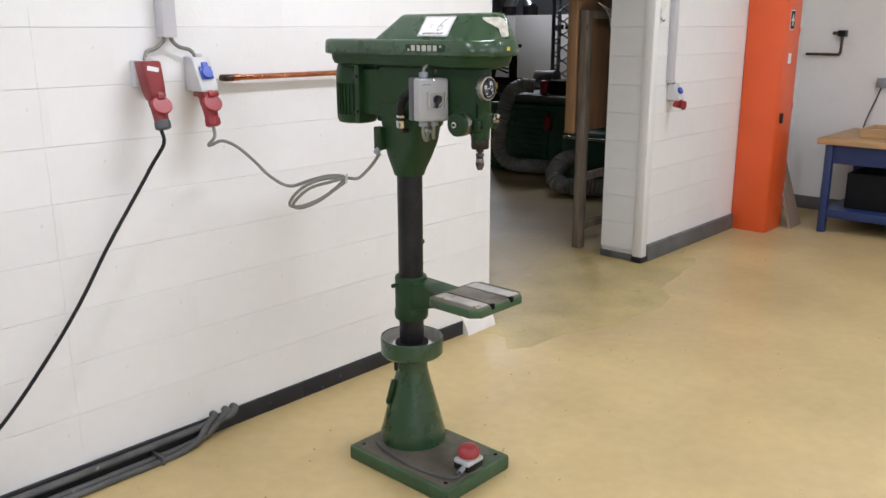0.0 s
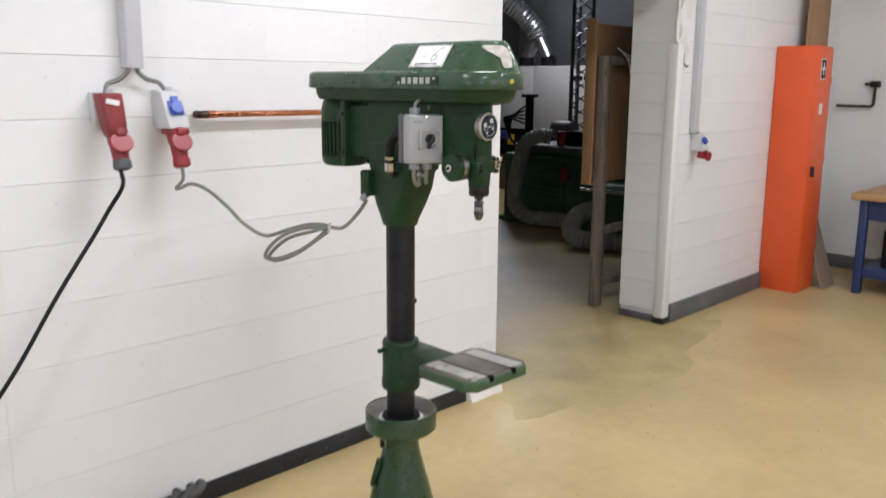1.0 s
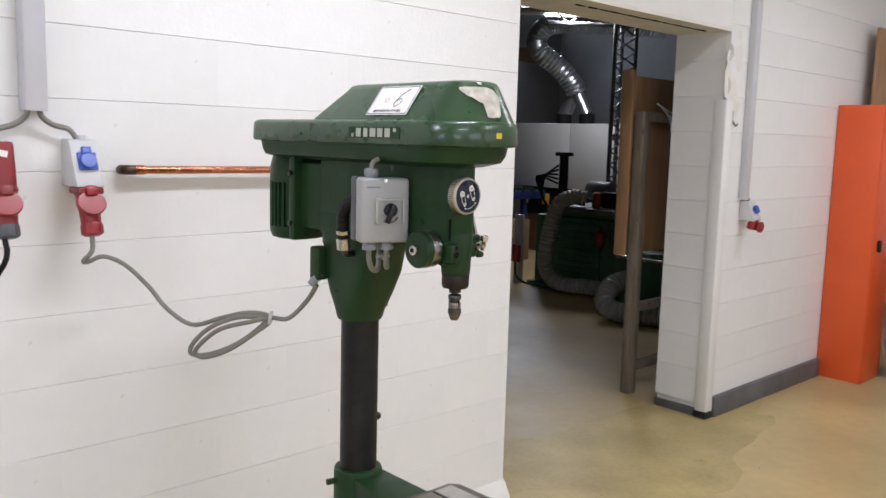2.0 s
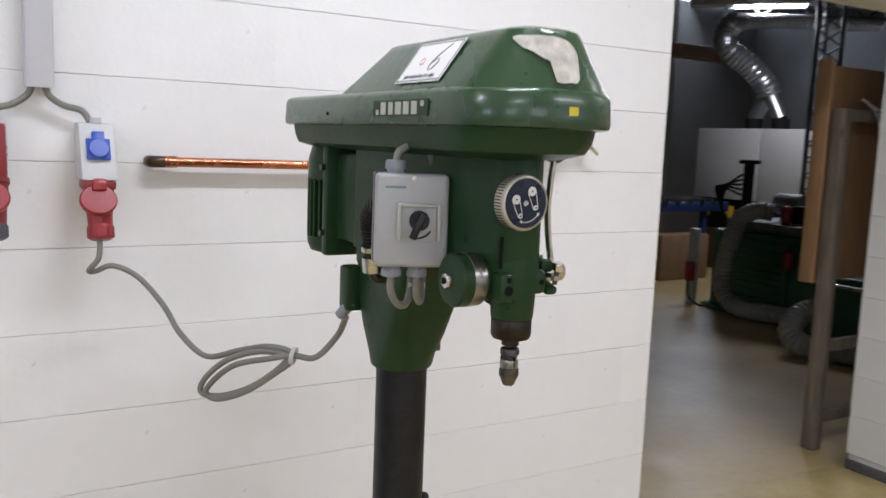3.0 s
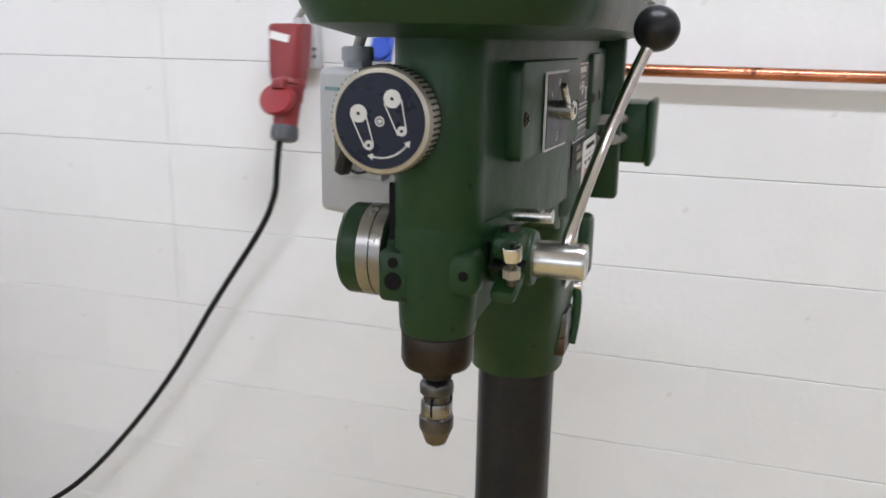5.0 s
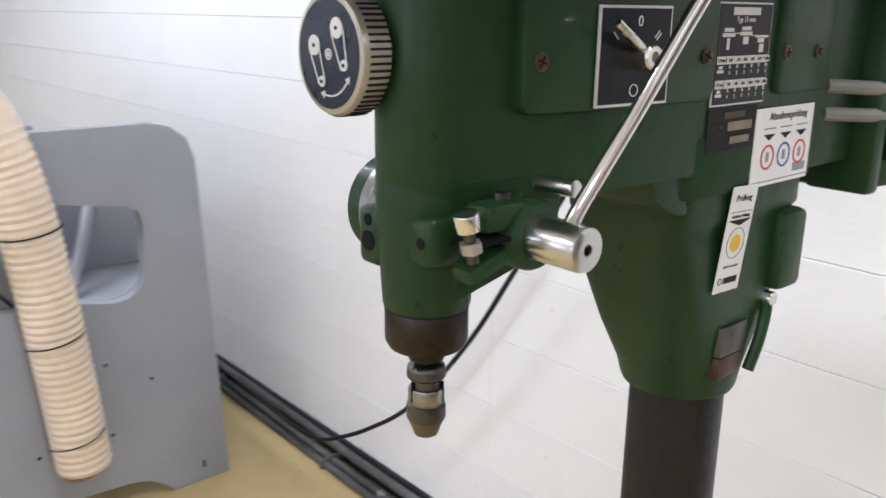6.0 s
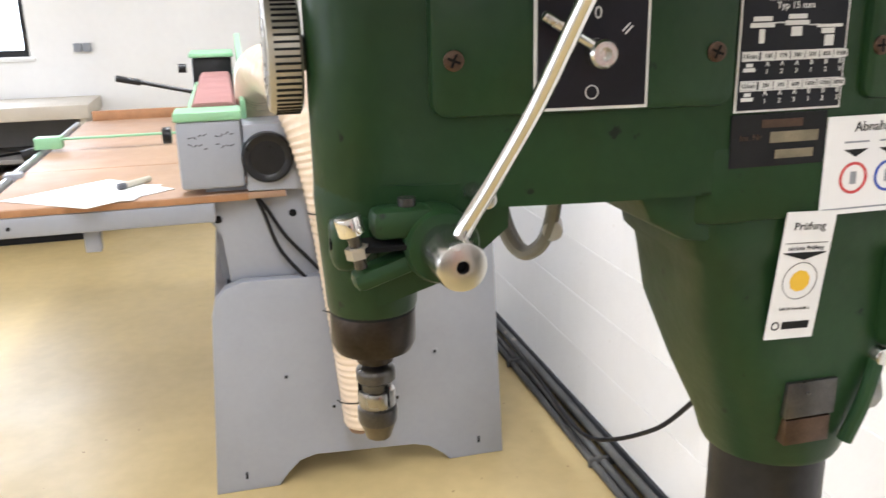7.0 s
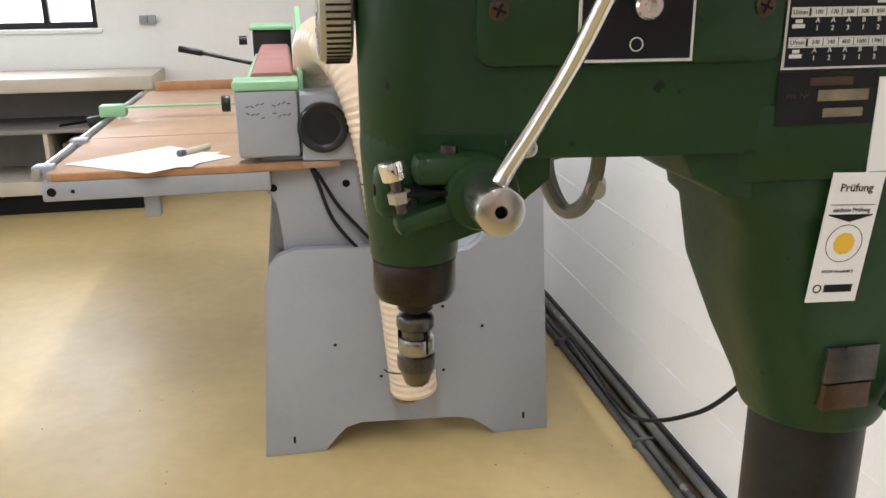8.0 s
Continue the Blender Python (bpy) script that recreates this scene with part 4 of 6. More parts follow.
part("chuck_sleeve", lathe([(0.0130, 1.2220), (0.0147, 1.2205), (0.0150, 1.2190), (0.0150, 1.2105), (0.0142, 1.2085)], (SX, SY, 0), seg=40), DARKST, ch)
part("chuck_nose", lathe([(0.0138, 1.2086), (0.0132, 1.2070), (0.0092, 1.1960), (0.0070, 1.1945), (0.0035, 1.199)], (SX, SY, 0), seg=32), NOSE, ch, "dull brassy chuck nose")
for i in range(3):
    a = 2 * math.pi * i / 3 + 0.5
    part("chuck_slot", turned(Matrix.Translation((SX, SY, 0)) @ Matrix.Rotation(a, 4, "Z"), box((0.0110, -0.0009, 1.2240), (0.01385, 0.0009, 1.2405))), HOLE, ch)
    part("jaw_gap", turned(Matrix.Translation((SX, SY, 0)) @ Matrix.Rotation(a, 4, "Z"), box((0.0040, -0.0007, 1.1942), (0.0075, 0.0007, 1.1952))), HOLE, ch)

# depth stop wheel on the near side
dw = part("depth_wheel", lathe([(0.030, -0.092), (0.038, -0.0905), (0.0405, -0.087), (0.0405, -0.072)], (0, -1.046, 1.356), (1, 0, 0), 44), GREEN_D, press, "green depth stop wheel with a steel scale ring")
part("scale_ring", lathe([(0.0405, -0.072), (0.041, -0.0715), (0.041, -0.061), (0.0405, -0.0605)], (0, -1.046, 1.356), (1, 0, 0), 44), SATIN, dw)
part("scale_ring", lathe([(0.0400, -0.0605), (0.0405, -0.060), (0.0405, -0.050), (0.034, -0.046)], (0, -1.046, 1.356), (1, 0, 0), 44), SATIN, dw)
part("wheel_hub", rod((-0.05, -1.046, 1.356), (-0.03, -1.05, 1.356), 0.033, seg=32), GREEN_D, dw)
part("wheel_nut", rod((-0.102, -1.046, 1.356), (-0.09, -1.046, 1.356), 0.012, seg=8, bev=0.002), STEEL, dw)
part("nut_core", rod((-0.104, -1.046, 1.356), (-0.10, -1.046, 1.356), 0.005, seg=12), HOLE, dw)
part("nose_slot", box((-0.0376, -1.0945, 1.378), (-0.0325, -1.0915, 1.425)), HOLE, head)
boss = part("clamp_boss", box((-0.043, -1.1085, 1.328), (-0.015, -1.075, 1.372), 0.006), GREEN_D, press)
for z, r in ((1.347, 0.0075), (1.3625, 0.0045)):
    part("boss_screw", rod((-0.029, -1.1092, z), (-0.029, -1.100, z), r, seg=16), HOLE, boss)
lug = part("clamp_lug", box((0.010, -1.1085, 1.338), (0.041, -1.078, 1.376), 0.009, seg=3), GREEN_D, press)
part("lug_hole", rod((0.030, -1.1090, 1.357), (0.030, -1.10, 1.357), 0.0042, seg=14), HOLE, lug)

# feed lever: clamp, hub, rod, ball
HY, HZ = -1.042, 1.36
clamp = part("lever_clamp", lathe([(0.018, 0.038), (0.024, 0.040), (0.0245, 0.046), (0.0245, 0.070), (0.0225, 0.074), (0.016, 0.074)], (0, HY, HZ), (1, 0, 0), 32), GREEN_D, press, "green split clamp round the lever hub")
part("sleeve_web", loft([[Vector(p) for p in ((-0.03, -1.09, 1.312), (0.03, -1.09, 1.306), (0.034, -1.09, 1.395), (-0.03, -1.09, 1.395))], [Vector(p) for p in ((-0.03, -1.03, 1.325), (0.045, -1.03, 1.330), (0.048, -1.03, 1.395), (-0.03, -1.03, 1.395))], [Vector(p) for p in ((-0.03, -0.99, 1.36), (0.045, -0.99, 1.362), (0.048, -0.99, 1.395), (-0.03, -0.99, 1.395))]]), GREEN_D, press)
part("clamp_ear", box((0.046, -1.086, 1.366), (0.070, -1.046, 1.386), 0.006), GREEN_D, clamp)
part("clamp_ear", turned(Matrix.Translation((0, -1.08, 1.345)) @ Matrix.Rotation(radians(18), 4, "X") @ Matrix.Translation((0, 1.08, -1.345)), box((0.048, -1.100, 1.338), (0.070, -1.050, 1.352), 0.006)), GREEN_D, clamp)
part("clamp_gap", box((0.045, -1.092, 1.3605), (0.0715, -1.055, 1.3635)), HOLE, clamp)
part("clamp_cap", rod((0.058, -1.062, 1.385), (0.058, -1.062, 1.391), 0.006, seg=12), DARKST, clamp)
kn = part("knurled_screw", rod((0.066, -1.0985, 1.372), (0.066, -1.1015, 1.384), 0.0085, seg=28, bev=0.0012), CHROME, press, "knurled chrome clamp screw")
part("screw_shank", rod((0.066, -1.094, 1.350), (0.066, -1.0985, 1.372), 0.004, seg=12), DARKST, kn)
part("lock_nut", rod((0.066, -1.0955, 1.357), (0.066, -1.0968, 1.364), 0.0075, seg=6), BEIGE, kn)
lev = part("feed_lever", lathe([(0.0135, 0.072), (0.0158, 0.074), (0.0158, 0.113), (0.0148, 0.1165), (0.0138, 0.117), (0.0040, 0.117), (0.0035, 0.110), (0.0, 0.110)], (0, HY, HZ), (1, 0, 0), 44), STEEL, press, "chrome feed lever with a black ball knob")
part("hub_hole", rod((0.1085, HY, HZ), (0.1115, HY, HZ), 0.0034, seg=14), HOLE, lev)
part("lever_rod", tube([(0.099, -1.041, 1.368), (0.101, -1.035, 1.382), (0.108, -1.018, 1.412), (0.120, -0.997, 1.455), (0.137, -0.979, 1.505), (0.150, -0.968, 1.538)], 0.0054, 16), CHROME, lev)
part("ball_knob", ball((0.154, -0.965, 1.549), 0.0195, seg=28), BLACK, lev)
pin = part("stop_pin", rod((0.02, -1.016, 1.389), (0.083, -1.016, 1.391), 0.0062, seg=20, bev=0.001), STEEL, press)

# motor switch box
fx, fz = Vector((0.930, -0.3676, 0)), Vector((-0.3676, -0.930, 0))
bmx = Matrix.Translation((-0.118, -0.972, 1.437)) @ Matrix((fx, Vector((0, 0, 1)), fz)).transposed().to_4x4()
sw = part("switch_box", turned(bmx, box((-0.056, -0.072, -0.050), (0.056, 0.072, 0.0), 0.008, seg=3)), BOXGREY, press, "light grey motor switch box with a black rotary handle")
part("switch_back", turned(bmx, box((-0.0565, -0.0725, -0.088), (0.0565, 0.0725, -0.0505), 0.004)), BOXDARK, sw, "dark grey rear half of the box")
bm = box((-0.025, -0.028, -0.002), (-0.0195, 0.0275, 0.011), 0.0012)
box((0.0365, -0.028, -0.002), (0.042, 0.0275, 0.011), 0.0012, bm=bm)
box((-0.0194, 0.0225, -0.002), (0.0364, 0.0275, 0.0108), 0.0012, bm=bm)
part("switch_guard", turned(bmx, bm), BEIGE_P, sw, "cream plastic guard round the switch")
part("switch_panel", turned(bmx, box((-0.0193, -0.031, -0.001), (0.0363, 0.0223, 0.0045), 0.001)), BOXGREY, sw)
part("switch_knob", turned(bmx, lathe([(0.0155, 0.006), (0.0155, 0.012), (0.014, 0.014), (0.0, 0.014)], (0.009, 0.002, 0), seg=28)), BLACK, sw)
part("switch_handle", turned(bmx @ Matrix.Translation((0.009, 0.002, 0)) @ Matrix.Rotation(radians(-22), 4, "Z"), box((-0.0055, -0.030, 0.012), (0.0055, 0.014, 0.026), 0.003)), BLACK, sw)
part("switch_arc", turned(bmx, tube([(-0.006, -0.023, 0.0066), (0.006, -0.026, 0.0066), (0.020, -0.022, 0.0066), (0.027, -0.014, 0.0066)], 0.0012, 6, 4)), BLACK, sw)
part("maker_bar", turned(bmx, box((-0.043, 0.050, 0.0), (-0.012, 0.0535, 0.0006))), STEAL, sw)
part("lid_screw", turned(bmx, rod((0.0, 0.0665, -0.004), (0.0, 0.0665, 0.0008), 0.004, seg=12)), STEEL, sw)
for u, v0, v1 in ((-0.026, 0.072, 0.092), (-0.028, -0.072, -0.090), (0.012, -0.072, -0.090)):
    g = part("cable_gland", turned(bmx, rod((u, v0, -0.028), (u, v1, -0.028), 0.0145, seg=6)), GLAND, sw)
    part("gland_nut", turned(bmx, rod((u, v0 + 0.006 * (1 if v1 > v0 else -1), -0.028), (u, v1 * 0.985, -0.028), 0.016, seg=14)), GLAND, g)
part("switch_cable", turned(bmx, tube([(-0.026, 0.090, -0.028), (-0.020, 0.106, -0.032), (0.004, 0.117, -0.040), (0.026, 0.109, -0.052), (0.036, 0.088, -0.060), (0.037, 0.060, -0.075)], 0.0055, 10)), CABLE, sw)
part("switch_cable", turned(bmx, tube([(-0.028, -0.088, -0.028), (-0.028, -0.112, -0.030), (-0.018, -0.134, -0.040), (-0.004, -0.141, -0.052), (0.006, -0.128, -0.066), (0.009, -0.100, -0.074), (0.009, -0.060, -0.076)], 0.0062, 10)), CABLE, sw)
part("cable_tie", turned(bmx, rod((0.004, -0.112, -0.0735), (0.032, -0.112, -0.0735), 0.0085, seg=12)), SOCK, sw)
part("switch_cable", turned(bmx, tube([(0.012, -0.088, -0.028), (0.012, -0.108, -0.030), (0.016, -0.128, -0.040), (0.022, -0.134, -0.052), (0.026, -0.122, -0.066), (0.027, -0.096, -0.074), (0.027, -0.060, -0.076)], 0.0062, 10)), CABLE, sw)
# black corrugated hose behind the box
ch2 = part("black_hose", tube([(-0.120, -0.90, 1.458), (-0.128, -0.862, 1.452), (-0.122, -0.822, 1.425), (-0.105, -0.795, 1.385), (-0.098, -0.788, 1.355)], 0.0145, 14, ribs=0.0008, pitch=0.008), CABLEB, press, "black hose with silver clips")
for p, q in (((-0.103, -0.793, 1.378), (-0.1005, -0.791, 1.369)), ((-0.0985, -0.789, 1.357), (-0.094, -0.785, 1.330))):
    part("hose_clip", rod(p, q, 0.0168, seg=20), STEEL, ch2)
part("hose_end", tube([(-0.095, -0.785, 1.335), (-0.088, -0.785, 1.318), (-0.066, -0.785, 1.315)], 0.008, 10), DARKST, ch2)
part("cable_gland", rod((-0.075, -0.665, 1.252), (-0.094, -0.645, 1.222), 0.0125, 0.010, seg=12), GLAND, press, "grey gland of the mains cable")

# ---- things on the block wall ----
OFFSET = Vector((0, 0, 0))
trk = thing("cable_trunking", (-0.557, 0, 1.645), "grey plastic cable trunking fixed to the block wall", "trunking")
part("trunk_body", box((-0.586, -0.052, 1.645), (-0.528, -0.002, CEIL - 0.01), 0.003), TRUNK, trk)
part("trunk_lid", box((-0.5835, -0.0545, 1.643), (-0.5305, -0.0515, CEIL - 0.01), 0.001), TRUNK, trk)
part("trunk_cable", tube([(-0.572, -0.03, 1.65), (-0.580, -0.032, 1.628), (-0.61, -0.03, 1.605), (-0.648, -0.035, 1.592), (-0.663, -0.045, 1.565)], 0.0075, 10), CABLE, trk)
part("trunk_cable", tube([(-0.545, -0.03, 1.65), (-0.538, -0.032, 1.628), (-0.51, -0.03, 1.608), (-0.472, -0.035, 1.597), (-0.455, -0.045, 1.572)], 0.0075, 10), CABLE, trk)


def ce_plug(par, x, y, z, m, dark_end):
    """A five-pin plug or coupler that hangs at a slant, with its round flap."""
    tilt = Matrix.Translation((x, y, z)) @ Matrix.Rotation(radians(-16), 4, "X") @ Matrix.Diagonal((1, 1, 0.9, 1))
    p = part("coupler", turned(tilt, lathe([(0.030, 0.0), (0.032, -0.006), (0.032, -0.05), (0.029, -0.055), (0.026, -0.11), (0.0255, -0.118)], (0, 0, 0), seg=28)), m, par)
    part("coupler_collar", turned(tilt, lathe([(0.034, -0.002), (0.0355, -0.005), (0.0355, -0.016), (0.033, -0.019)], (0, 0, 0), seg=28)), m, p)
    part("flap", turned(tilt @ Matrix.Translation((-0.006, -0.032, -0.058)) @ Matrix.Rotation(radians(80), 4, "X"), lathe([(0.036, -0.004), (0.039, -0.001), (0.039, 0.008), (0.036, 0.012), (0.0, 0.013)], (0, 0, 0), seg=32)), RED, p)
    part("flap_hinge", turned(tilt, box((-0.018, -0.048, -0.034), (0.012, -0.026, -0.010), 0.004)), m, p)
    part("plug_end", turned(tilt, lathe([(0.0265, -0.112), (0.028, -0.116), (0.026, -0.145), (0.02, -0.149), (0.0, -0.149)], (0, 0, 0), seg=20)), BOXDARK if dark_end else RED, p)
    for i in range(12):
        part("grip_rib", turned(tilt @ Matrix.Rotation(2 * math.pi * i / 12, 4, "Z"), box((0.026, -0.002, -0.143), (0.0288, 0.002, -0.117))), BOXDARK if dark_end else REDDK, p)


OFFSET = Vector((0.010, 0, 0))
s1 = thing("red_wall_socket", (-0.672, 0, 1.46), "red industrial wall socket with a plug in it", "socket")
part("socket_back", box((-0.712, -0.035, 1.468), (-0.632, -0.002, 1.565), 0.004), SOCK, s1)
part("socket_body", loft([squircle(-0.676, -0.062, 0.036, 0.032, 1.562, 6), squircle(-0.676, -0.066, 0.038, 0.036, 1.556, 6), squircle(-0.672, -0.085, 0.035, 0.038, 1.46, 4), squircle(-0.670, -0.09, 0.032, 0.032, 1.425, 2.2)]), REDDK, s1)
part("paper_tag", turned(Matrix.Translation((-0.68, -0.1095, 1.535)) @ Matrix.Rotation(radians(12), 4, "Y") @ Matrix.Rotation(radians(-5), 4, "X"), box((-0.022, -0.001, -0.008), (0.022, 0.0005, 0.008))), PAPER, s1)
for z in (1.51, 1.495):
    part("socket_screw", rod((-0.637, -0.037, z), (-0.637, -0.034, z), 0.004, seg=10), DARKST, s1)
ce_plug(s1, -0.668, -0.090, 1.448, REDDK, True)
part("gland", rod((-0.663, -0.05, 1.56), (-0.663, -0.05, 1.575), 0.013, seg=12), SOCK, s1)

s2 = thing("combination_socket", (-0.455, 0, 1.43), "pale grey wall socket box with blue and red outlets", "socket")
prof = [(-0.002, 1.572), (-0.058, 1.570), (-0.066, 1.562), (-0.118, 1.452), (-0.118, 1.446), (-0.112, 1.443), (-0.002, 1.443)]
part("socket_box", prism(prof, -0.494, -0.418, "yz", bev=0.006), SOCK, s2)
bl_m = Matrix.Translation((-0.456, -0.0935, 1.512)) @ Matrix.Rotation(radians(90 - 25), 4, "X")
bs = part("blue_outlet", turned(bl_m, box((-0.025, -0.025, 0.0), (0.025, 0.025, 0.006), 0.002)), BLUE, s2, "blue capped outlet")
part("outlet_cap", turned(bl_m, lathe([(0.022, 0.005), (0.0225, 0.012), (0.020, 0.015), (0.0, 0.0155)], (0, -0.002, 0), seg=28)), BLUE, bs)
part("cap_hinge", turned(bl_m, box((-0.013, 0.015, 0.003), (0.013, 0.040, 0.012), 0.002)), BLUE, bs)
part("red_flange", box((-0.492, -0.125, 1.425), (-0.424, -0.05, 1.443), 0.004), REDDK, s2)
ce_plug(s2, -0.457, -0.086, 1.442, RED, False)
part("gland", rod((-0.455, -0.05, 1.57), (-0.455, -0.05, 1.583), 0.013, seg=12), SOCK, s2)
part("socket_screw", rod((-0.418, -0.06, 1.505), (-0.414, -0.06, 1.505), 0.004, seg=10), DARKST, s2)

OFFSET = Vector((0, 0, 0))
cab = thing("power_cable", (-0.3, -0.1, 0.9), "grey cable looped and tied, from wall socket to drill press", "cable")
part("cable", tube([(-0.450, -0.122, 1.325), (-0.454, -0.134, 1.276), (-0.473, -0.120, 1.246), (-0.458, -0.118, 1.243), (-0.426, -0.14, 1.257), (-0.376, -0.16, 1.232), (-0.332, -0.21, 1.174), (-0.309, -0.27, 1.121), (-0.271, -0.34, 1.084), (-0.222, -0.41, 1.108), (-0.180, -0.475, 1.128), (-0.152, -0.53, 1.126), (-0.166, -0.51, 1.092), (-0.205, -0.455, 1.042), (-0.252, -0.395, 1.010), (-0.287, -0.365, 1.012), (-0.283, -0.375, 1.045), (-0.246, -0.41, 1.090), (-0.195, -0.47, 1.118), (-0.150, -0.535, 1.116), (-0.172, -0.50, 1.078), (-0.218, -0.44, 1.026), (-0.262, -0.388, 1.002), (-0.280, -0.376, 1.022), (-0.240, -0.425, 1.080), (-0.185, -0.495, 1.108), (-0.150, -0.54, 1.122), (-0.114, -0.57, 1.122), (-0.090, -0.62, 1.175), (-0.092, -0.665, 1.222)], 0.0062, 10, 7), CABLE, cab)
part("cable_tie", lathe([(0.016, -0.004), (0.018, -0.004), (0.018, 0.004), (0.016, 0.004)], (-0.148, -0.537, 1.121), (1, -0.8, -0.2), 16), SOCK, cab)
blk = thing("black_cable", (-1.2, -0.06, 0.3), "black rubber cable drooping from the red socket", "cable")
part("cable", tube([(-0.668, -0.126, 1.324), (-0.669, -0.138, 1.27), (-0.70, -0.10, 1.195), (-0.752, -0.08, 1.105), (-0.880, -0.072, 0.925), (-1.020, -0.07, 0.715), (-1.165, -0.07, 0.535), (-1.315, -0.074, 0.378), (-1.45, -0.08, 0.275), (-1.60, -0.09, 0.180), (-1.74, -0.11, 0.118), (-1.90, -0.12, 0.112), (-2.2, -0.10, 0.109), (-3.0, -0.075, 0.109)], 0.0070, 12), CABLEB, blk)

pipe = thing("copper_pipe", (0.2, -0.03, 1.486), "horizontal copper pipe with an air valve on the wall", "pipe")
part("pipe_run", rod((-0.30, -0.034, 1.486), (0.585, -0.034, 1.482), 0.0115, seg=24), COPPER, pipe)
part("pipe_elbow", tube([(-0.285, -0.034, 1.486), (-0.305, -0.034, 1.486), (-0.318, -0.028, 1.486), (-0.320, -0.004, 1.486)], 0.014, 14), BRONZE, pipe)
part("pipe_collar", rod((-0.290, -0.034, 1.486), (-0.262, -0.034, 1.486), 0.0142, seg=20), COPPER, pipe)
part("pipe_elbow", tube([(0.580, -0.034, 1.482), (0.610, -0.034, 1.482), (0.625, -0.034, 1.495), (0.628, -0.034, 1.57)], 0.0140, 14), BRONZE, pipe)
v = part("valve", box((0.606, -0.06, 1.57), (0.650, -0.012, 1.622), 0.006), BLACK, pipe, "black valve with brass outlet")
part("valve_outlet", rod((0.648, -0.036, 1.605), (0.690, -0.036, 1.605), 0.011, seg=6), BRASS, v)
part("valve_wheel", rod((0.590, -0.04, 1.595), (0.608, -0.04, 1.595), 0.012, seg=12), BRASS, v)

noz = thing("air_nozzle", (0.84, -0.03, 1.55), "grey fan-shaped suction nozzle hung on the wall", "nozzle")
FX, FZ = 0.870, 1.537
fan = arc((FX, FZ), 0.118, 26, 146, 16)
part("fan_plate", prism([(0.846, 1.512)] + arc((FX - 0.02, FZ - 0.005), 0.074, 34, 142, 12), -0.074, -0.066, "xz", bev=0.002), GALV, noz)
part("back_plate", prism([(0.846, 1.514)] + fan, -0.026, -0.018, "xz", bev=0.002), GALV, noz)
bm = prism(fan + list(reversed(arc((FX, FZ), 0.109, 26, 146, 16))), -0.078, -0.02, "xz", bev=0.002)
prism(arc((FX, FZ), 0.080, 26, 146, 16) + list(reversed(arc((FX, FZ), 0.074, 26, 146, 16))), -0.078, -0.066, "xz", bm=bm)
part("fan_rim", bm, SOCK, noz)
for i in range(11):
    a = radians(28 + i * 11.5)
    p = (FX + 0.095 * math.cos(a), -0.072, FZ + 0.095 * math.sin(a))
    part("rim_spoke", turned(Matrix.Translation(p) @ Matrix.Rotation(-a, 4, "Y"), box((-0.017, -0.004, -0.0028), (0.017, 0.004, 0.0028), 0.001)), SOCK, noz)
part("brass_fitting", rod((0.928, -0.080, 1.592), (0.920, -0.080, 1.618), 0.006, seg=12), BRASS, noz)
part("nozzle_pipe", rod((0.957, -0.05, 1.592), (0.998, -0.05, 1.562), 0.0115, seg=16), GLAND, noz)
part("nozzle_tip", rod((0.998, -0.05, 1.562), (1.033, -0.05, 1.536), 0.0075, 0.0045, seg=14), STEEL, noz)
part("hook", rod((0.882, -0.03, 1.652), (0.882, 0.0, 1.660), 0.006, seg=8), DARKST, noz)

bun = thing("floor_conduits", (-3, -0.08, 0), "dusty grey conduits lying along the skirting", "conduit")
for y, z, r, x1 in ((-0.031, 0.058, 0.015, -0.40), (-0.054, 0.016, 0.015, -0.44), (-0.087, 0.014, 0.0135, -0.50)):
    pts = [(-5.9, y, z), (-4, y - 0.004, z), (-2.6, y + 0.005, z), (-1.6, y, z), (x1 - 0.5, y, z), (x1 - 0.15, y + 0.01, z), (x1 - 0.03, -0.042, 0.070), (x1 + 0.02, -0.02, 0.085), (x1 + 0.015, 0.01, 0.088)]
    part("conduit", tube(pts, r, 12, 8), PIPEG, bun)
for x in (-0.78, -1.75, -2.6):
    part("conduit_clip", box((x, -0.106, 0.0), (x + 0.018, -0.012, 0.036), 0.006), PIPEG, bun)

# socket and trunking on the wall past the opening
OFFSET = Vector((0.095, 0, 0))
t2 = thing("cable_trunking", (3.32, 0, 1.3), "grey plastic cable trunking above a small socket", "trunking")
part("trunk_body", box((3.235, -0.042, 1.29), (3.29, -0.001, CEIL - 0.01), 0.003), TRUNK, t2)
s3 = thing("wall_socket", (3.32, 0, 1.17), "pale grey socket box with blue and red outlets", "socket")
part("socket_box", prism([(-0.002, 1.285), (-0.05, 1.282), (-0.10, 1.18), (-0.095, 1.168), (-0.002, 1.168)], 3.26, 3.345, "yz", bev=0.005), SOCK, s3)
part("blue_outlet", turned(Matrix.Translation((3.302, -0.08, 1.235)) @ Matrix.Rotation(radians(65), 4, "X"), lathe([(0.024, 0), (0.024, 0.014), (0.0, 0.016)], (0, 0, 0), seg=24)), BLUE, s3)
part("red_outlet", turned(Matrix.Translation((3.302, -0.075, 1.17)) @ Matrix.Rotation(radians(14), 4, "X"), lathe([(0.028, 0.01), (0.03, -0.05), (0.0, -0.052)], (0, 0, 0), seg=24)), RED, s3)
part("red_flap", turned(Matrix.Translation((3.302, -0.115, 1.135)) @ Matrix.Rotation(radians(95), 4, "X"), lathe([(0.032, -0.004), (0.032, 0.01), (0.0, 0.012)], (0, 0, 0), seg=24)), RED, s3)
part("gland", rod((3.302, -0.025, 1.282), (3.302, -0.025, 1.30), 0.013, seg=12), BOXDARK, s3)
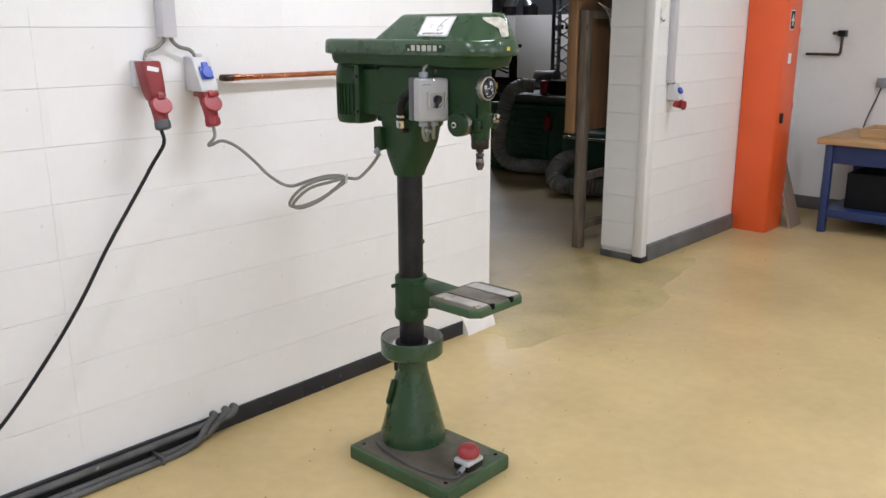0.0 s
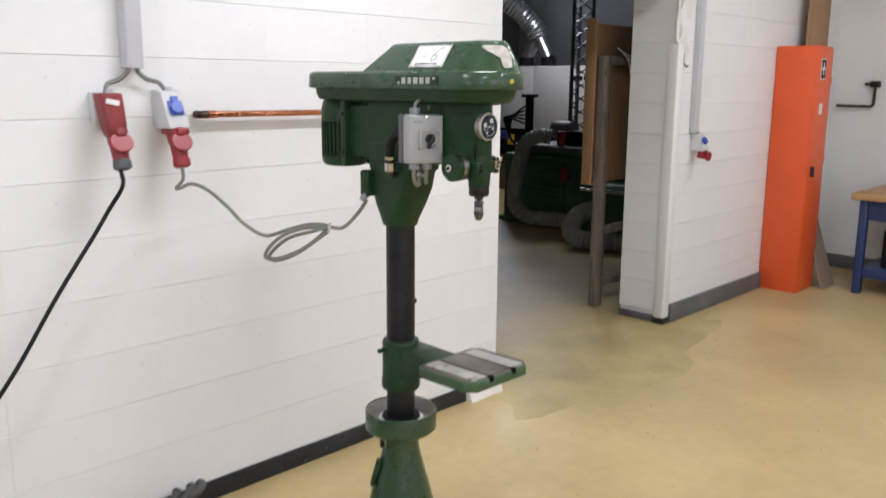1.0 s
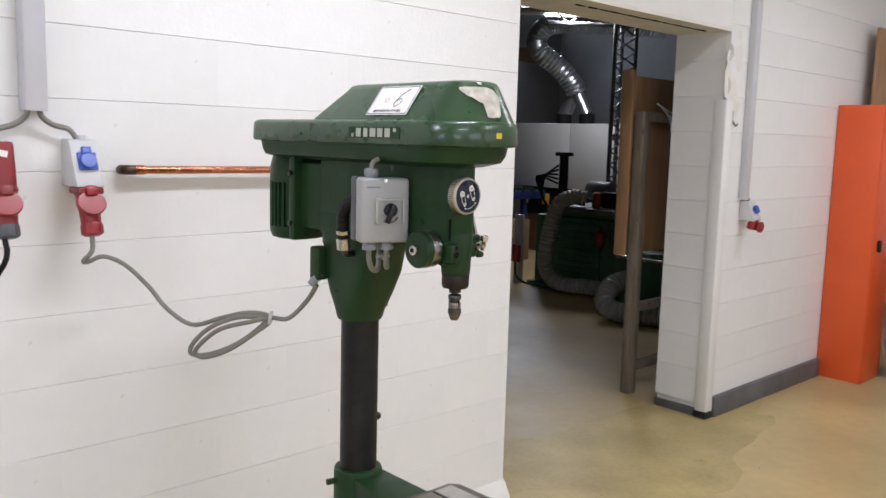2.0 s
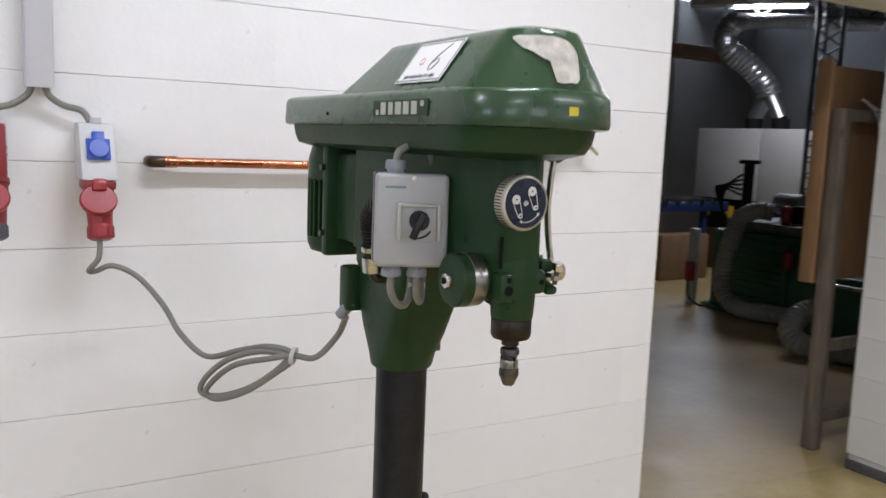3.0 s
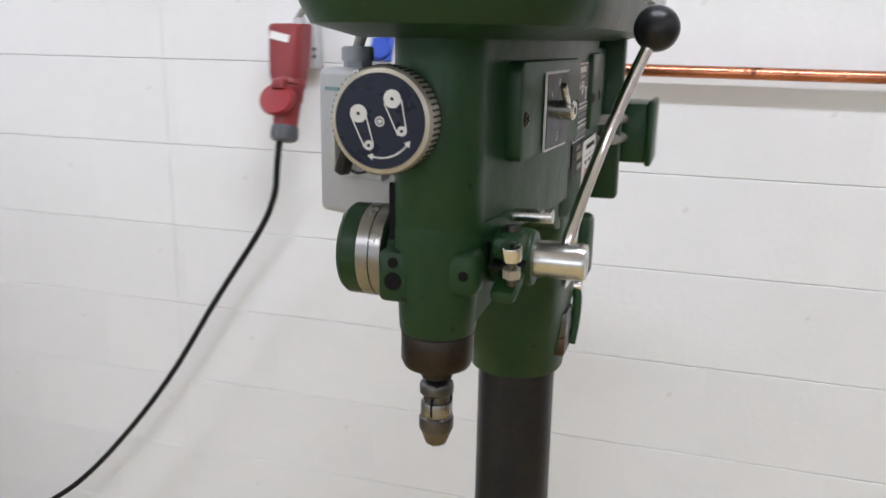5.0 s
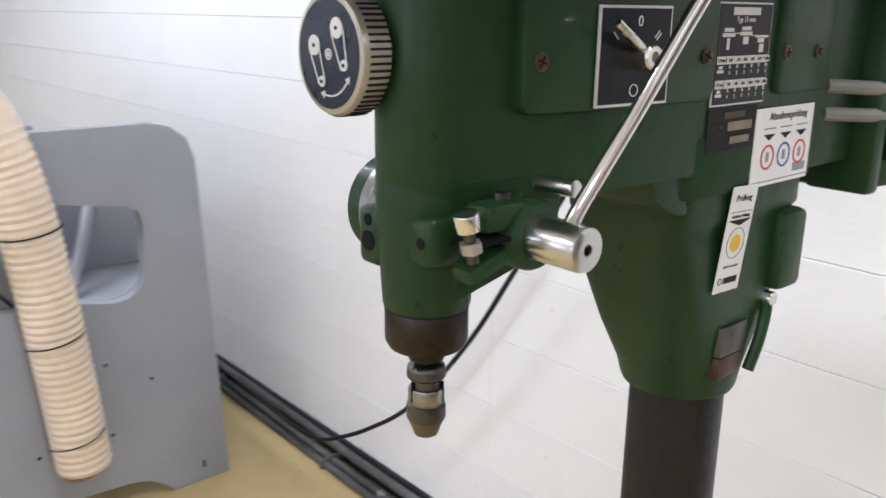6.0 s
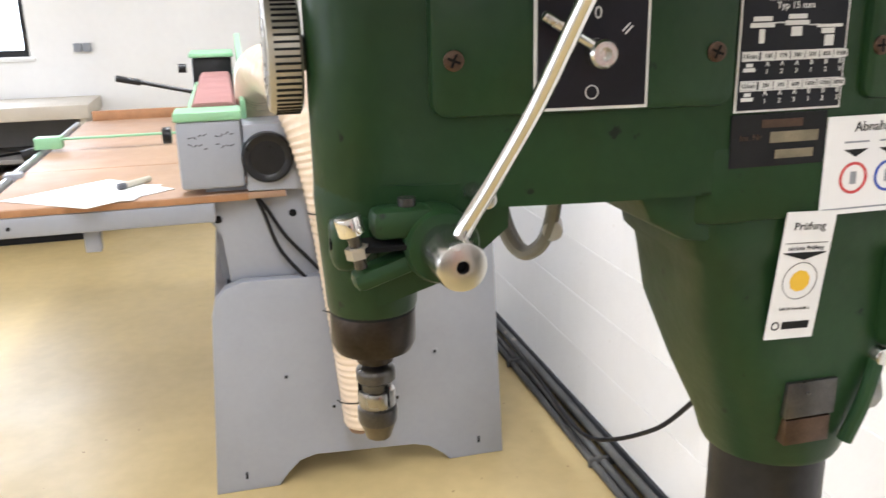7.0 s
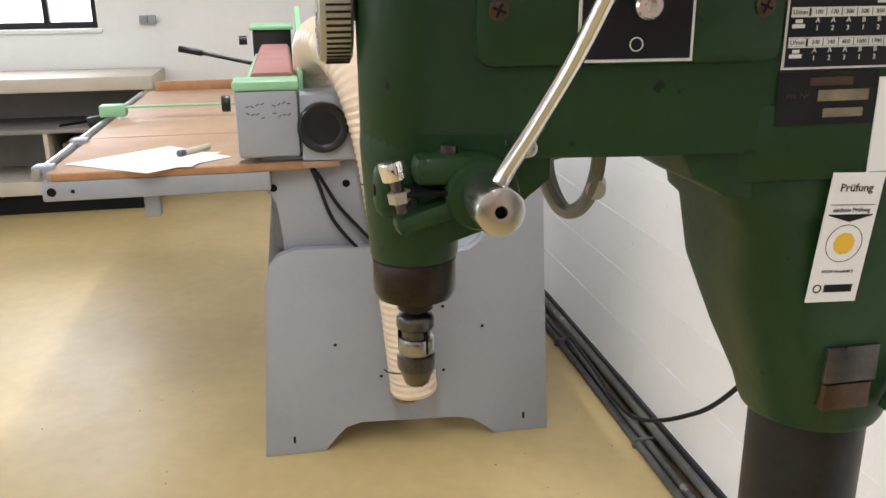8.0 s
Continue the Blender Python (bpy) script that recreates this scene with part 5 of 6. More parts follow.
OFFSET = Vector((0, 0, 0))
hk = thing("wall_hook", (3.19, 0, 1.75), "small white hook on the wall", "hook")
part("hook_plate", box((3.18, -0.012, 1.72), (3.196, -0.001, 1.80), 0.003), SOCK, hk)
part("hook_bend", tube([(3.188, -0.012, 1.74), (3.188, -0.03, 1.715), (3.188, -0.04, 1.73)], 0.004, 8), DARKST, hk)

# ---- edge sander ----
OFFSET = Vector((0, -0.033, 0))
sand = thing("edge_sander", (-2.6, -0.8, 0), "grey edge sanding machine with brown table and cream hose", "sander")
end = [(-1.283, 0.0), (-1.242, 0.60), (-1.228, 0.655), (-1.195, 0.695), (-1.14, 0.713), (-0.76, 0.702), (-0.635, 0.668), (-0.585, 0.675), (-0.548, 0.705), (-0.532, 0.76), (-0.527, 0.89), (-0.535, 0.935), (-0.565, 0.958), (-0.76, 0.985), (-1.10, 0.99), (-1.10, 1.187), (-0.485, 1.187), (-0.425, 1.172), (-0.378, 1.135), (-0.355, 1.075), (-0.312, 0.0), (-0.505, 0.0), (-0.53, 0.035), (-0.575, 0.068), (-0.63, 0.083), (-0.96, 0.10), (-1.015, 0.085), (-1.055, 0.045), (-1.082, 0.0)]
ep = part("end_plate", prism(end, -1.975, -1.93, "yz", bev=0.004), SGREY, sand, "grey end frame with a large hand hole")
for y, z in ((-1.035, 0.385), (-0.548, 0.41), (-0.68, 0.262), (-0.89, 0.26), (-0.68, 0.49)):
    s = part("plate_bolt", lathe([(0.011, 0.0), (0.011, 0.002), (0.008, 0.003), (0.0, 0.003)], (-1.930, y, z), (1, 0, 0), 18), SGREY, ep)
    part("bolt_socket", rod((-1.9275, y, z), (-1.9265, y, z), 0.0055, seg=10), HOLE, s)
for y, z in ((-1.185, 0.055), (-0.40, 0.06)):
    part("slot", box((-1.931, y - 0.004, z - 0.012), (-1.9288, y + 0.004, z + 0.012)), HOLE, ep)
body = part("machine_body", prism([(-1.205, 0.12), (-1.205, 0.84), (-1.225, 0.93), (-1.0, 0.99), (-0.40, 0.99), (-0.36, 0.12)], -3.3, -2.35, "yz", bev=0.01), SGREY, sand, "grey machine body")
part("upper_panel", prism([(-1.222, 0.935), (-1.222, 0.900), (-1.185, 0.855), (-1.175, 0.70), (-0.80, 0.70), (-0.80, 1.0), (-1.222, 1.0)], -2.02, -1.978, "yz", bev=0.003), SGREY, sand)
for y, z in ((-1.195, 0.902), (-0.972, 0.905)):
    part("panel_hole", rod((-1.982, y, z), (-1.9765, y, z), 0.012, seg=18), HOLE, body)
part("side_skirt", box((-3.3, -1.235, 0.0), (-2.0, -1.195, 0.60), 0.006), SGREY, sand)
part("frame_bar", box((-2.36, -0.80, 0.60), (-1.97, -0.36, 0.66), 0.005), SGREY, sand)
part("cross_tube", tube([(-2.1, -0.70, 0.70), (-2.2, -0.62, 0.82), (-2.4, -0.5, 1.0)], 0.02, 12), SGREY, sand)
OFFSET = Vector((0, -0.033, -0.018))
tbl = part("sander_table", box((-3.96, -1.83, 0.985), (-1.935, -0.99, 1.006), 0.003), MDF, sand, "brown hardboard table top")
part("table_edge", box((-1.9349, -1.815, 0.984), (-1.928, -1.10, 1.004), 0.002), MDFE, tbl)
part("table_seam", box((-2.53, -1.83, 1.0055), (-2.527, -1.26, 1.0068)), MDFE, tbl)
part("table_rail", box((-1.965, -1.845, 0.925), (-1.926, -1.20, 0.983), 0.006), SGREY, sand, "grey table rail")
part("table_rail", box((-3.95, -1.845, 0.925), (-1.966, -1.81, 0.983), 0.006), SGREY, sand, "grey table rail")
for y, r in ((-1.818, 0.013), (-1.76, 0.006)):
    part("rail_hole", rod((-1.928, y, 0.953), (-1.9245, y, 0.953), r, seg=18), HOLE, sand)
part("guide_bar", rod((-3.9, -1.86, 1.0), (-1.95, -1.86, 1.0), 0.013, seg=16), GALV, sand, "galvanised sliding bar")
for x in (-1.99, -2.45, -3.2):
    part("bar_bracket", box((x - 0.04, -1.877, 0.975), (x + 0.02, -1.82, 1.02), 0.005), SGREY, sand)
part("table_leg", box((-2.01, -1.575, 0.855), (-1.965, -1.53, 0.93), 0.004), SGREY, sand)
part("table_leg", box((-2.75, -1.80, 0.78), (-2.70, -1.74, 0.93), 0.004), SGREY, sand)
OFFSET = Vector((0, -0.033, 0))
hd = part("belt_head", box((-2.02, -1.286, 1.008), (-1.918, -1.105, 1.205), 0.012), SGREY, sand, "grey end box of the sanding belt")
part("head_cap", box((-2.06, -1.290, 1.205), (-1.914, -1.10, 1.232), 0.006), SGREEN, hd, "pale green cap")
part("head_side", box((-2.10, -1.105, 1.03), (-1.945, -0.96, 1.19), 0.01), SGREY, hd)
for i in range(16):
    u, w = -1.25 + (i % 8) * 0.014 + (0.02 if i % 8 > 3 else 0), 1.165 - (i // 8) * 0.033 + random.uniform(-0.008, 0.008)
    b2 = box((-1.9185, -0.006, -0.0018), (-1.9172, 0.006, 0.0018))
    part("direction_mark", turned(Matrix.Translation((0, u, w)) @ Matrix.Rotation(random.uniform(-0.8, 0.8), 4, "X"), b2), BOXDARK, hd)
kb = part("belt_knob", lathe([(0.058, 0.0), (0.074, 0.006), (0.076, 0.015), (0.074, 0.034), (0.068, 0.040), (0.055, 0.038), (0.05, 0.034), (0.0, 0.034)], (-1.945, -1.036, 1.091), (1, 0, 0), 40), BLACK, sand, "large round black hand knob")
part("side_knob", rod((-1.97, -1.30, 1.165), (-1.97, -1.325, 1.165), 0.024, seg=16, bev=0.003), BLACK, hd)
blt = part("sanding_belt", prism([(-1.245, 1.06), (-1.245, 1.225), (-1.235, 1.24), (-1.225, 1.243), (-1.13, 1.243), (-1.12, 1.24), (-1.11, 1.225), (-1.11, 1.06)], -3.42, -2.05, "yz"), BELT, sand, "reddish sanding belt")
part("belt_guard", box((-3.45, -1.268, 1.01), (-2.06, -1.25, 1.20), 0.004), SGREEN, sand, "pale green belt rail")
part("belt_guard", box((-3.45, -1.098, 1.01), (-2.06, -1.083, 1.246), 0.004), SGREEN, sand, "pale green belt rail")
mh = part("motor_housing", box((-3.75, -1.275, 1.01), (-3.44, -1.10, 1.305), 0.008), BLACK, sand, "black drive housing with green hood")
part("hood", box((-3.78, -1.285, 1.306), (-3.40, -1.09, 1.325), 0.005), SGREEN, mh)
part("housing_knob", rod((-3.46, -1.30, 1.26), (-3.46, -1.335, 1.26), 0.02, seg=14), BLACK, mh)
part("tall_guard", prism([(-2.45, 1.02), (-2.45, 1.17), (-3.0, 1.30), (-3.30, 1.405), (-3.40, 1.405), (-3.40, 1.02)], -1.078, -1.062, "xz", bev=0.002), STEAL, sand, "blue-grey guard plate")
part("guard_tip", prism([(-2.98, 1.297), (-3.30, 1.407), (-3.41, 1.407), (-3.41, 1.30)], -1.0805, -1.060, "xz"), SGREEN, sand)
lvr = part("tension_lever", rod((-3.0, -1.25, 1.19), (-3.02, -1.48, 1.243), 0.008, seg=12), BLACK, sand, "black tension lever")
part("lever_grip", rod((-3.017, -1.46, 1.238), (-3.022, -1.555, 1.258), 0.013, seg=12, bev=0.003), BLACK, lvr)
part("cross_fence", box((-3.02, -1.83, 1.03), (-2.99, -1.25, 1.038), 0.002), SGREEN, sand, "thin green stop bar")
part("fence_clamp", box((-3.04, -1.88, 1.0), (-2.97, -1.78, 1.045), 0.004), SGREEN, sand)
part("fence_knob", rod((-3.0, -1.86, 0.99), (-3.0, -1.93, 0.975), 0.022, seg=14), BLACK, sand)
part("back_fence", box((-3.99, -1.80, 0.98), (-3.965, -1.0, 1.035), 0.003), MDFE, sand)
hs = part("suction_hose", tube([(-2.35, -1.02, 1.12), (-2.25, -1.035, 1.25), (-2.10, -1.025, 1.325), (-1.95, -0.985, 1.325), (-1.86, -0.93, 1.24), (-1.835, -0.885, 1.08), (-1.83, -0.855, 0.88), (-1.835, -0.82, 0.55), (-1.84, -0.794, 0.245)], 0.075, 24, 8, ribs=0.0019, pitch=0.022), HOSE, sand, "cream ribbed suction hose")
part("hose_mouth", rod((-1.8397, -0.7952, 0.247), (-1.8402, -0.7932, 0.2415), 0.067, seg=24), CARTON, hs)
for i in range(3):
    z = 0.95 - 0.30 * i
    bm = tube([(-1.83 + 0.079 * math.cos(a), -0.862 + 0.024 * (0.95 - z) / 0.15 * 0.5 + 0.079 * math.sin(a), z + 0.012 * math.sin(a)) for a in [radians(-75 + 15 * k) for k in range(11)]], 0.0022, 6, 2)
    part("hose_mark", bm, BLACKM, hs)
part("dust_box", box((-3.3, -1.05, 1.02), (-2.3, -0.70, 1.16), 0.01), SGREY, sand)
part("hood_outlet", box((-2.55, -1.06, 1.15), (-2.28, -0.90, 1.26), 0.02), CARTON, sand, "yellowish outlet box")
part("wood_handle", rod((-2.75, -0.93, 1.30), (-2.70, -0.78, 1.30), 0.03, seg=14), CARTON, sand)
part("loose_cable", tube([(-1.965, -1.09, 0.985), (-1.955, -1.05, 0.93), (-1.955, -1.0, 0.84), (-1.95, -0.93, 0.755), (-1.94, -0.90, 0.72)], 0.006, 8), CABLEB, sand)
part("loose_cable", tube([(-1.962, -1.085, 0.985), (-1.957, -1.06, 0.92), (-1.952, -1.02, 0.80), (-1.945, -0.95, 0.705), (-1.935, -0.90, 0.66)], 0.006, 8), CABLEB, sand)
OFFSET = Vector((0, -0.033, -0.018))
sh = thing("paper_sheet", (-2.2, -1.55, 1.006), "white sheets of paper lying on the sander table", "paper")
part("sheet", turned(Matrix.Translation((-2.10, -1.55, 1.0075)) @ Matrix.Rotation(radians(62), 4, "Z") @ Matrix.Diagonal((1.2, 1.2, 1, 1)), prism([(-0.17, -0.13), (0.10, -0.17), (0.19, 0.06), (-0.06, 0.15)], 0, 0.0015)), PAPER, sh)
part("sheet", turned(Matrix.Translation((-2.06, -1.53, 1.0095)) @ Matrix.Rotation(radians(80), 4, "Z"), prism([(-0.12, -0.11), (0.13, -0.12), (0.16, 0.10), (-0.10, 0.12)], 0, 0.0012)), PAPER, sh)
pn = thing("marker_pen", (-2.15, -1.42, 1.01), "white marker pen with a dark cap", "pen")
part("pen_body", rod((-2.10, -1.465, 1.02), (-2.19, -1.395, 1.02), 0.010, seg=14, bev=0.002), SHELF, pn)
part("pen_cap", rod((-2.085, -1.477, 1.02), (-2.105, -1.461, 1.02), 0.0105, seg=14, bev=0.002), BOXDARK, pn)

# ---- west end: shelf bench, socket ----
OFFSET = Vector((0, -0.08, 0.03))
shf = thing("low_shelf", (-5.65, -3.2, 0), "long low cream shelf unit under the window", "shelf")
part("top_board", box((-5.98, -4.9, 0.82), (-5.33, -1.97, 0.91), 0.006), SHELF, shf)
part("middle_board", box((-5.97, -4.9, 0.545), (-5.36, -2.0, 0.575), 0.003), SHELFG, shf)
part("bottom_board", box((-5.97, -4.9, 0.13), (-5.36, -2.0, 0.225), 0.003), SHELF, shf)
part("back_board", box((-5.98, -4.9, 0.13), (-5.96, -2.0, 0.82)), SHELFG, shf)
for y in (-2.02, -2.70, -3.9, -4.88):
    part("upright", box((-5.95, y - 0.015, 0.225), (-5.365, y + 0.015, 0.545 if y > -4 and y < -2.1 else 0.82), 0.002), SHELF, shf)
# recessed plinth, coloured black for the shadow under the bottom board
part("plinth", box((-5.9, -4.8, -0.03), (-5.5, -2.1, 0.13)), BLACKM, shf)
bx = thing("carton", (-5.6, -2.4, 0.225), "brown carton on the shelf", "box")
part("carton_body", box((-5.8, -2.62, 0.226), (-5.45, -2.2, 0.46), 0.004), CARTON, bx)
bs2 = thing("dark_strip", (-5.5, -2.5, 0.576), "dark thin rod on the shelf", "rod")
part("strip", rod((-5.45, -2.62, 0.583), (-5.9, -2.2, 0.583), 0.008, seg=8), BLACKM, bs2)
OFFSET = Vector((0, -0.15, 0.013))
ws = thing("wall_socket", (-5.98, -1.98, 1.24), "grey double socket on the west wall", "socket")
for y in (-2.035, -1.975):
    part("socket_body", box((-5.999, y, 1.235), (-5.955, y + 0.055, 1.295), 0.006), GLAND, ws)

# ---- east end: orange cabinet, boards, bench ----
OFFSET = Vector((0, 0, 0))
oc = thing("orange_cabinet", (4.82, -0.09, 0), "tall narrow orange steel cabinet with a white cross sign", "cabinet")
part("cabinet_body", box((4.632, -0.306, 0.0), (4.960, -0.005, 1.90), 0.004), ORANGE, oc)
dr = part("cabinet_door", box((4.638, -0.313, 0.02), (4.954, -0.3065, 1.885), 0.002), ORANGE, oc)
OFFSET = Vector((-0.045, -0.1415, 0))
part("latch", box((4.74, -0.195, 0.915), (4.77, -0.171, 0.995), 0.004), BLACK, dr)
for z in (1.02, 1.62):
    part("hinge", rod((4.998, -0.17, z), (4.998, -0.17, z + 0.05), 0.006, seg=10), ORANGE, dr)
sg = part("cross_sign", box((4.78, -0.1745, 1.66), (4.86, -0.1722, 1.80)), INK, dr, "black sign with a white cross")
part("sign_border", box((4.773, -0.1735, 1.653), (4.867, -0.1721, 1.807)), PAPER, sg)
bm = box((4.812, -0.176, 1.685), (4.828, -0.1746, 1.775))
box((4.792, -0.176, 1.72), (4.848, -0.1747, 1.74), bm=bm)
part("cross", bm, PAPER, sg)
part("lock_plate", lathe([(0.018, 0.0), (0.018, 0.002), (0.0, 0.003)], (4.825, -0.172, 1.55), (0, -1, 0), 18), ORANGE, dr)
part("notice", box((4.80, -0.1742, 1.39), (4.86, -0.1722, 1.47)), PAPER, dr, "small white notice")
OFFSET = Vector((0, 0, 0))
b1 = thing("leaning_board", (5.15, -0.2, 0), "grey-brown board leaning on the wall", "board", "leaning boards")
part("board", turned(Matrix.Translation((4.93, -0.400, 0)) @ Matrix.Rotation(radians(-17), 4, "X"), prism([(0.0, 0.0), (0.25, 0.0), (0.19, 0.90), (0.03, 0.91)], -0.009, 0.009, "xz")), BOARDB, b1)
b2_ = thing("leaning_board", (5.1, -0.08, 0), "tall narrow brown board behind the orange cabinet", "board", "leaning boards")
part("board", box((4.985, -0.10, 0.0), (5.40, -0.08, 2.45), 0.002), PLY, b2_)
wb = thing("workbench", (5.4, -1.4, 0), "blue steel workbench with a beech top", "workbench")
part("bench_top", box((4.92, -2.6, 0.745), (5.86, -0.555, 0.795), 0.004), WOODT, wb, "thick beech worktop")
part("drawer_case", box((5.0, -2.55, 0.585), (5.84, -0.62, 0.744), 0.004), BBLUE, wb)
for y in (-0.625, -2.54):
    part("leg", box((4.985, y - 0.04, 0.0), (5.045, y + 0.02, 0.744), 0.004), BBLUE, wb)
    part("leg", box((5.78, y - 0.04, 0.0), (5.84, y + 0.02, 0.744), 0.004), BBLUE, wb)
part("lower_shelf", box((5.0, -2.55, 0.13), (5.84, -0.62, 0.20), 0.004), BBLUE, wb)
part("back_panel", box((5.82, -2.55, 0.20), (5.838, -0.64, 0.585)), BBLUE, wb)
# black block put in for the shaded opening under the drawers
part("stored_case", box((5.15, -2.2, 0.20), (5.78, -0.75, 0.50), 0.01), BLACKM, wb)
wbx = thing("wooden_box", (5.3, -0.95, 0.795), "small open wooden box on the bench", "box")
part("box_side", box((5.12, -1.25, 0.796), (5.15, -0.82, 0.875), 0.002), WOODT, wbx)
part("box_side", box((5.46, -1.25, 0.796), (5.49, -0.82, 0.875), 0.002), WOODT, wbx)
part("box_side", box((5.15, -0.85, 0.796), (5.46, -0.82, 0.875), 0.002), WOODT, wbx)
part("box_floor", box((5.15, -1.25, 0.796), (5.46, -0.85, 0.81)), WOODT, wbx)
OFFSET = Vector((0, -0.035, -0.008))
p2 = thing("black_pipe", (5.87, -0.2, 1.46), "dark steel pipe with a valve on the wall", "pipe")
part("pipe_run", tube([(5.865, -0.02, 1.445), (5.865, -0.28, 1.442), (5.865, -0.312, 1.45), (5.865, -0.322, 1.48), (5.865, -0.322, 1.62)], 0.012, 12, 4), BRONZE, p2)
v = part("valve", box((5.84, -0.36, 1.60), (5.895, -0.285, 1.655), 0.006), BLACK, p2)
part("valve_outlet", rod((5.865, -0.28, 1.63), (5.865, -0.24, 1.63), 0.014, seg=6), DARKST, v)
OFFSET = Vector((0, 0, 0))
dv = thing("wall_box", (5.88, -0.75, 1.2), "small grey device box on the wall", "box")
part("case", box((5.84, -0.78, 1.16), (5.899, -0.69, 1.24), 0.008), GLAND, dv)
part("cord", tube([(5.87, -0.73, 1.16), (5.86, -0.70, 1.05), (5.82, -0.66, 0.90), (5.8, -0.64, 0.796)], 0.006, 8), CABLEB, dv)

# ---- hall ----
rk = thing("board_rack", (3.3, 0.6, 0), "old timber rack holding plywood boards", "rack")
part("post", box((3.165, 0.565, 0.0), (3.235, 0.635, 1.80), 0.004), TIMBER, rk)
part("post", box((4.0, 0.565, 0.0), (4.07, 0.635, 1.80), 0.004), TIMBER, rk)
for z in (0.14, 0.53, 1.74):
    part("rail", box((3.236, 0.58, z), (4.0, 0.62, z + 0.06), 0.003), TIMBER, rk)
pb = thing("plywood_board", (3.3, 0.7, 0.92), "brown plywood board standing in the rack", "board")
part("board", box((3.13, 0.665, 0.90), (4.05, 0.69, 2.02), 0.002), PLY, pb)
part("edge_strip", box((3.108, 0.62, 0.90), (3.13, 0.70, 2.05), 0.002), PLY, pb, "pale edge lath")
fl = thing("plastic_film", (3.5, 0.6, 1.8), "crumpled clear plastic film in the rack", "film")
for i in range(5):
    part("fold", tube([(3.28 + 0.05 * i, 0.55, 1.85 - 0.02 * i), (3.45, 0.545, 1.80 - 0.03 * i), (3.6, 0.55, 1.83 - 0.05 * i)], 0.006, 6), SOCK, fl)

pl = thing("planing_machine", (6.4, 3.3, 0), "old green planing machine with louvred side and grey table", "planer")
bd = part("machine_base", box((5.85, 2.55, 0.02), (7.2, 3.70, 0.80), 0.02), HGREEN, pl)
lv = part("louvre_panel", box((5.825, 2.80, 0.14), (5.849, 3.42, 0.74), 0.02), HGREEN, bd)
for i in range(8):
    part("louvre", turned(Matrix.Translation((5.82, 0, 0.20 + i * 0.064)) @ Matrix.Rotation(radians(35), 4, "Y"), box((-0.02, 2.86, -0.004), (0.02, 3.36, 0.004), 0.002)), HGREEN, lv)
part("plinth", box((5.78, 2.5, 0.0), (7.25, 3.75, 0.05), 0.01), HGREEN, bd)
part("planer_table", box((5.6, 1.9, 0.88), (7.0, 3.35, 0.93), 0.006), TRUSS, pl)
part("planer_head", box((5.9, 2.6, 0.80), (7.1, 3.5, 0.88), 0.01), HGREEN, pl)
part("press_beam", box((5.75, 2.2, 0.94), (6.1, 2.75, 1.10), 0.01), BLACKM, pl)
part("drive_motor", rod((5.95, 2.78, 1.10), (5.95, 3.05, 1.10), 0.10, seg=24, bev=0.01), GLAND, pl)
cs = part("height_spindle", rod((5.95, 3.42, 0.80), (5.95, 3.42, 1.45), 0.05, seg=16), BLACKM, pl)
part("spindle_wheel", rod((5.95, 3.42, 1.45), (5.95, 3.42, 1.49), 0.10, seg=20, bev=0.008), BLACKM, cs)
for i in range(5):
    part("loose_lead", tube([(5.9, 3.45, 1.35 - 0.05 * i), (5.8, 3.55 + 0.03 * i, 1.22), (5.82, 3.60, 1.0), (5.86, 3.5, 0.85)], 0.012, 8), CABLEB, cs)
for y, z in ((2.78, 1.02), (2.72, 0.62)):
    part("red_plug", lathe([(0.03, 0.08), (0.05, 0.06), (0.05, -0.06), (0.03, -0.09)], (5.72, y, z), (0.2, 0.1, 1), 18), RED, pl)
gh = thing("grey_hose", (5.4, 3.2, 0), "grey ribbed suction hose hanging at the planer", "hose", "suction hoses")
part("hose", tube([(5.75, 2.95, 1.02), (5.66, 3.06, 1.03), (5.60, 3.20, 0.92), (5.57, 3.28, 0.6), (5.56, 3.30, 0.28), (5.60, 3.16, 0.12), (5.70, 2.90, 0.10), (5.75, 2.70, 0.10)], 0.082, 16, 7, ribs=0.006, pitch=0.04), HOSEG, gh)
gh2 = thing("grey_hose", (4.8, 1.8, 0), "grey ribbed suction hose lying on the hall floor", "hose", "suction hoses")
part("hose", tube([(5.3, 2.0, 0.36), (5.08, 2.08, 0.30), (4.92, 2.05, 0.18), (4.90, 1.92, 0.10), (4.97, 1.72, 0.095), (5.15, 1.35, 0.095), (5.5, 0.8, 0.095)], 0.09, 16, 7, ribs=0.006, pitch=0.04), HOSEG, gh2)
gm = thing("green_machine", (5.9, 2.0, 0), "low green machine with a steel bar on the front", "machine")
part("machine_case", box((5.25, 1.2, 0.05), (6.3, 2.2, 0.62), 0.03), HGREEN, gm)
part("steel_bar", rod((5.22, 2.15, 0.55), (5.22, 1.3, 0.55), 0.018, seg=12), STEEL, gm)
part("case_foot", box((5.3, 1.25, 0.0), (6.2, 2.15, 0.05)), BLACKM, gm)
rs = thing("plug_post", (5.75, 3.85, 0), "small white post with red plugs and a black lead", "socket post")
part("post", box((5.72, 3.82, 0.0), (5.80, 3.90, 0.78), 0.006), SOCK, rs)
part("red_plug", rod((5.70, 3.84, 0.25), (5.70, 3.84, 0.45), 0.05, seg=16, bev=0.01), RED, rs)
part("lead", tube([(5.68, 3.84, 0.25), (5.66, 3.80, 0.10), (5.72, 3.7, 0.02), (5.85, 3.68, 0.03)], 0.012, 8), CABLEB, rs)

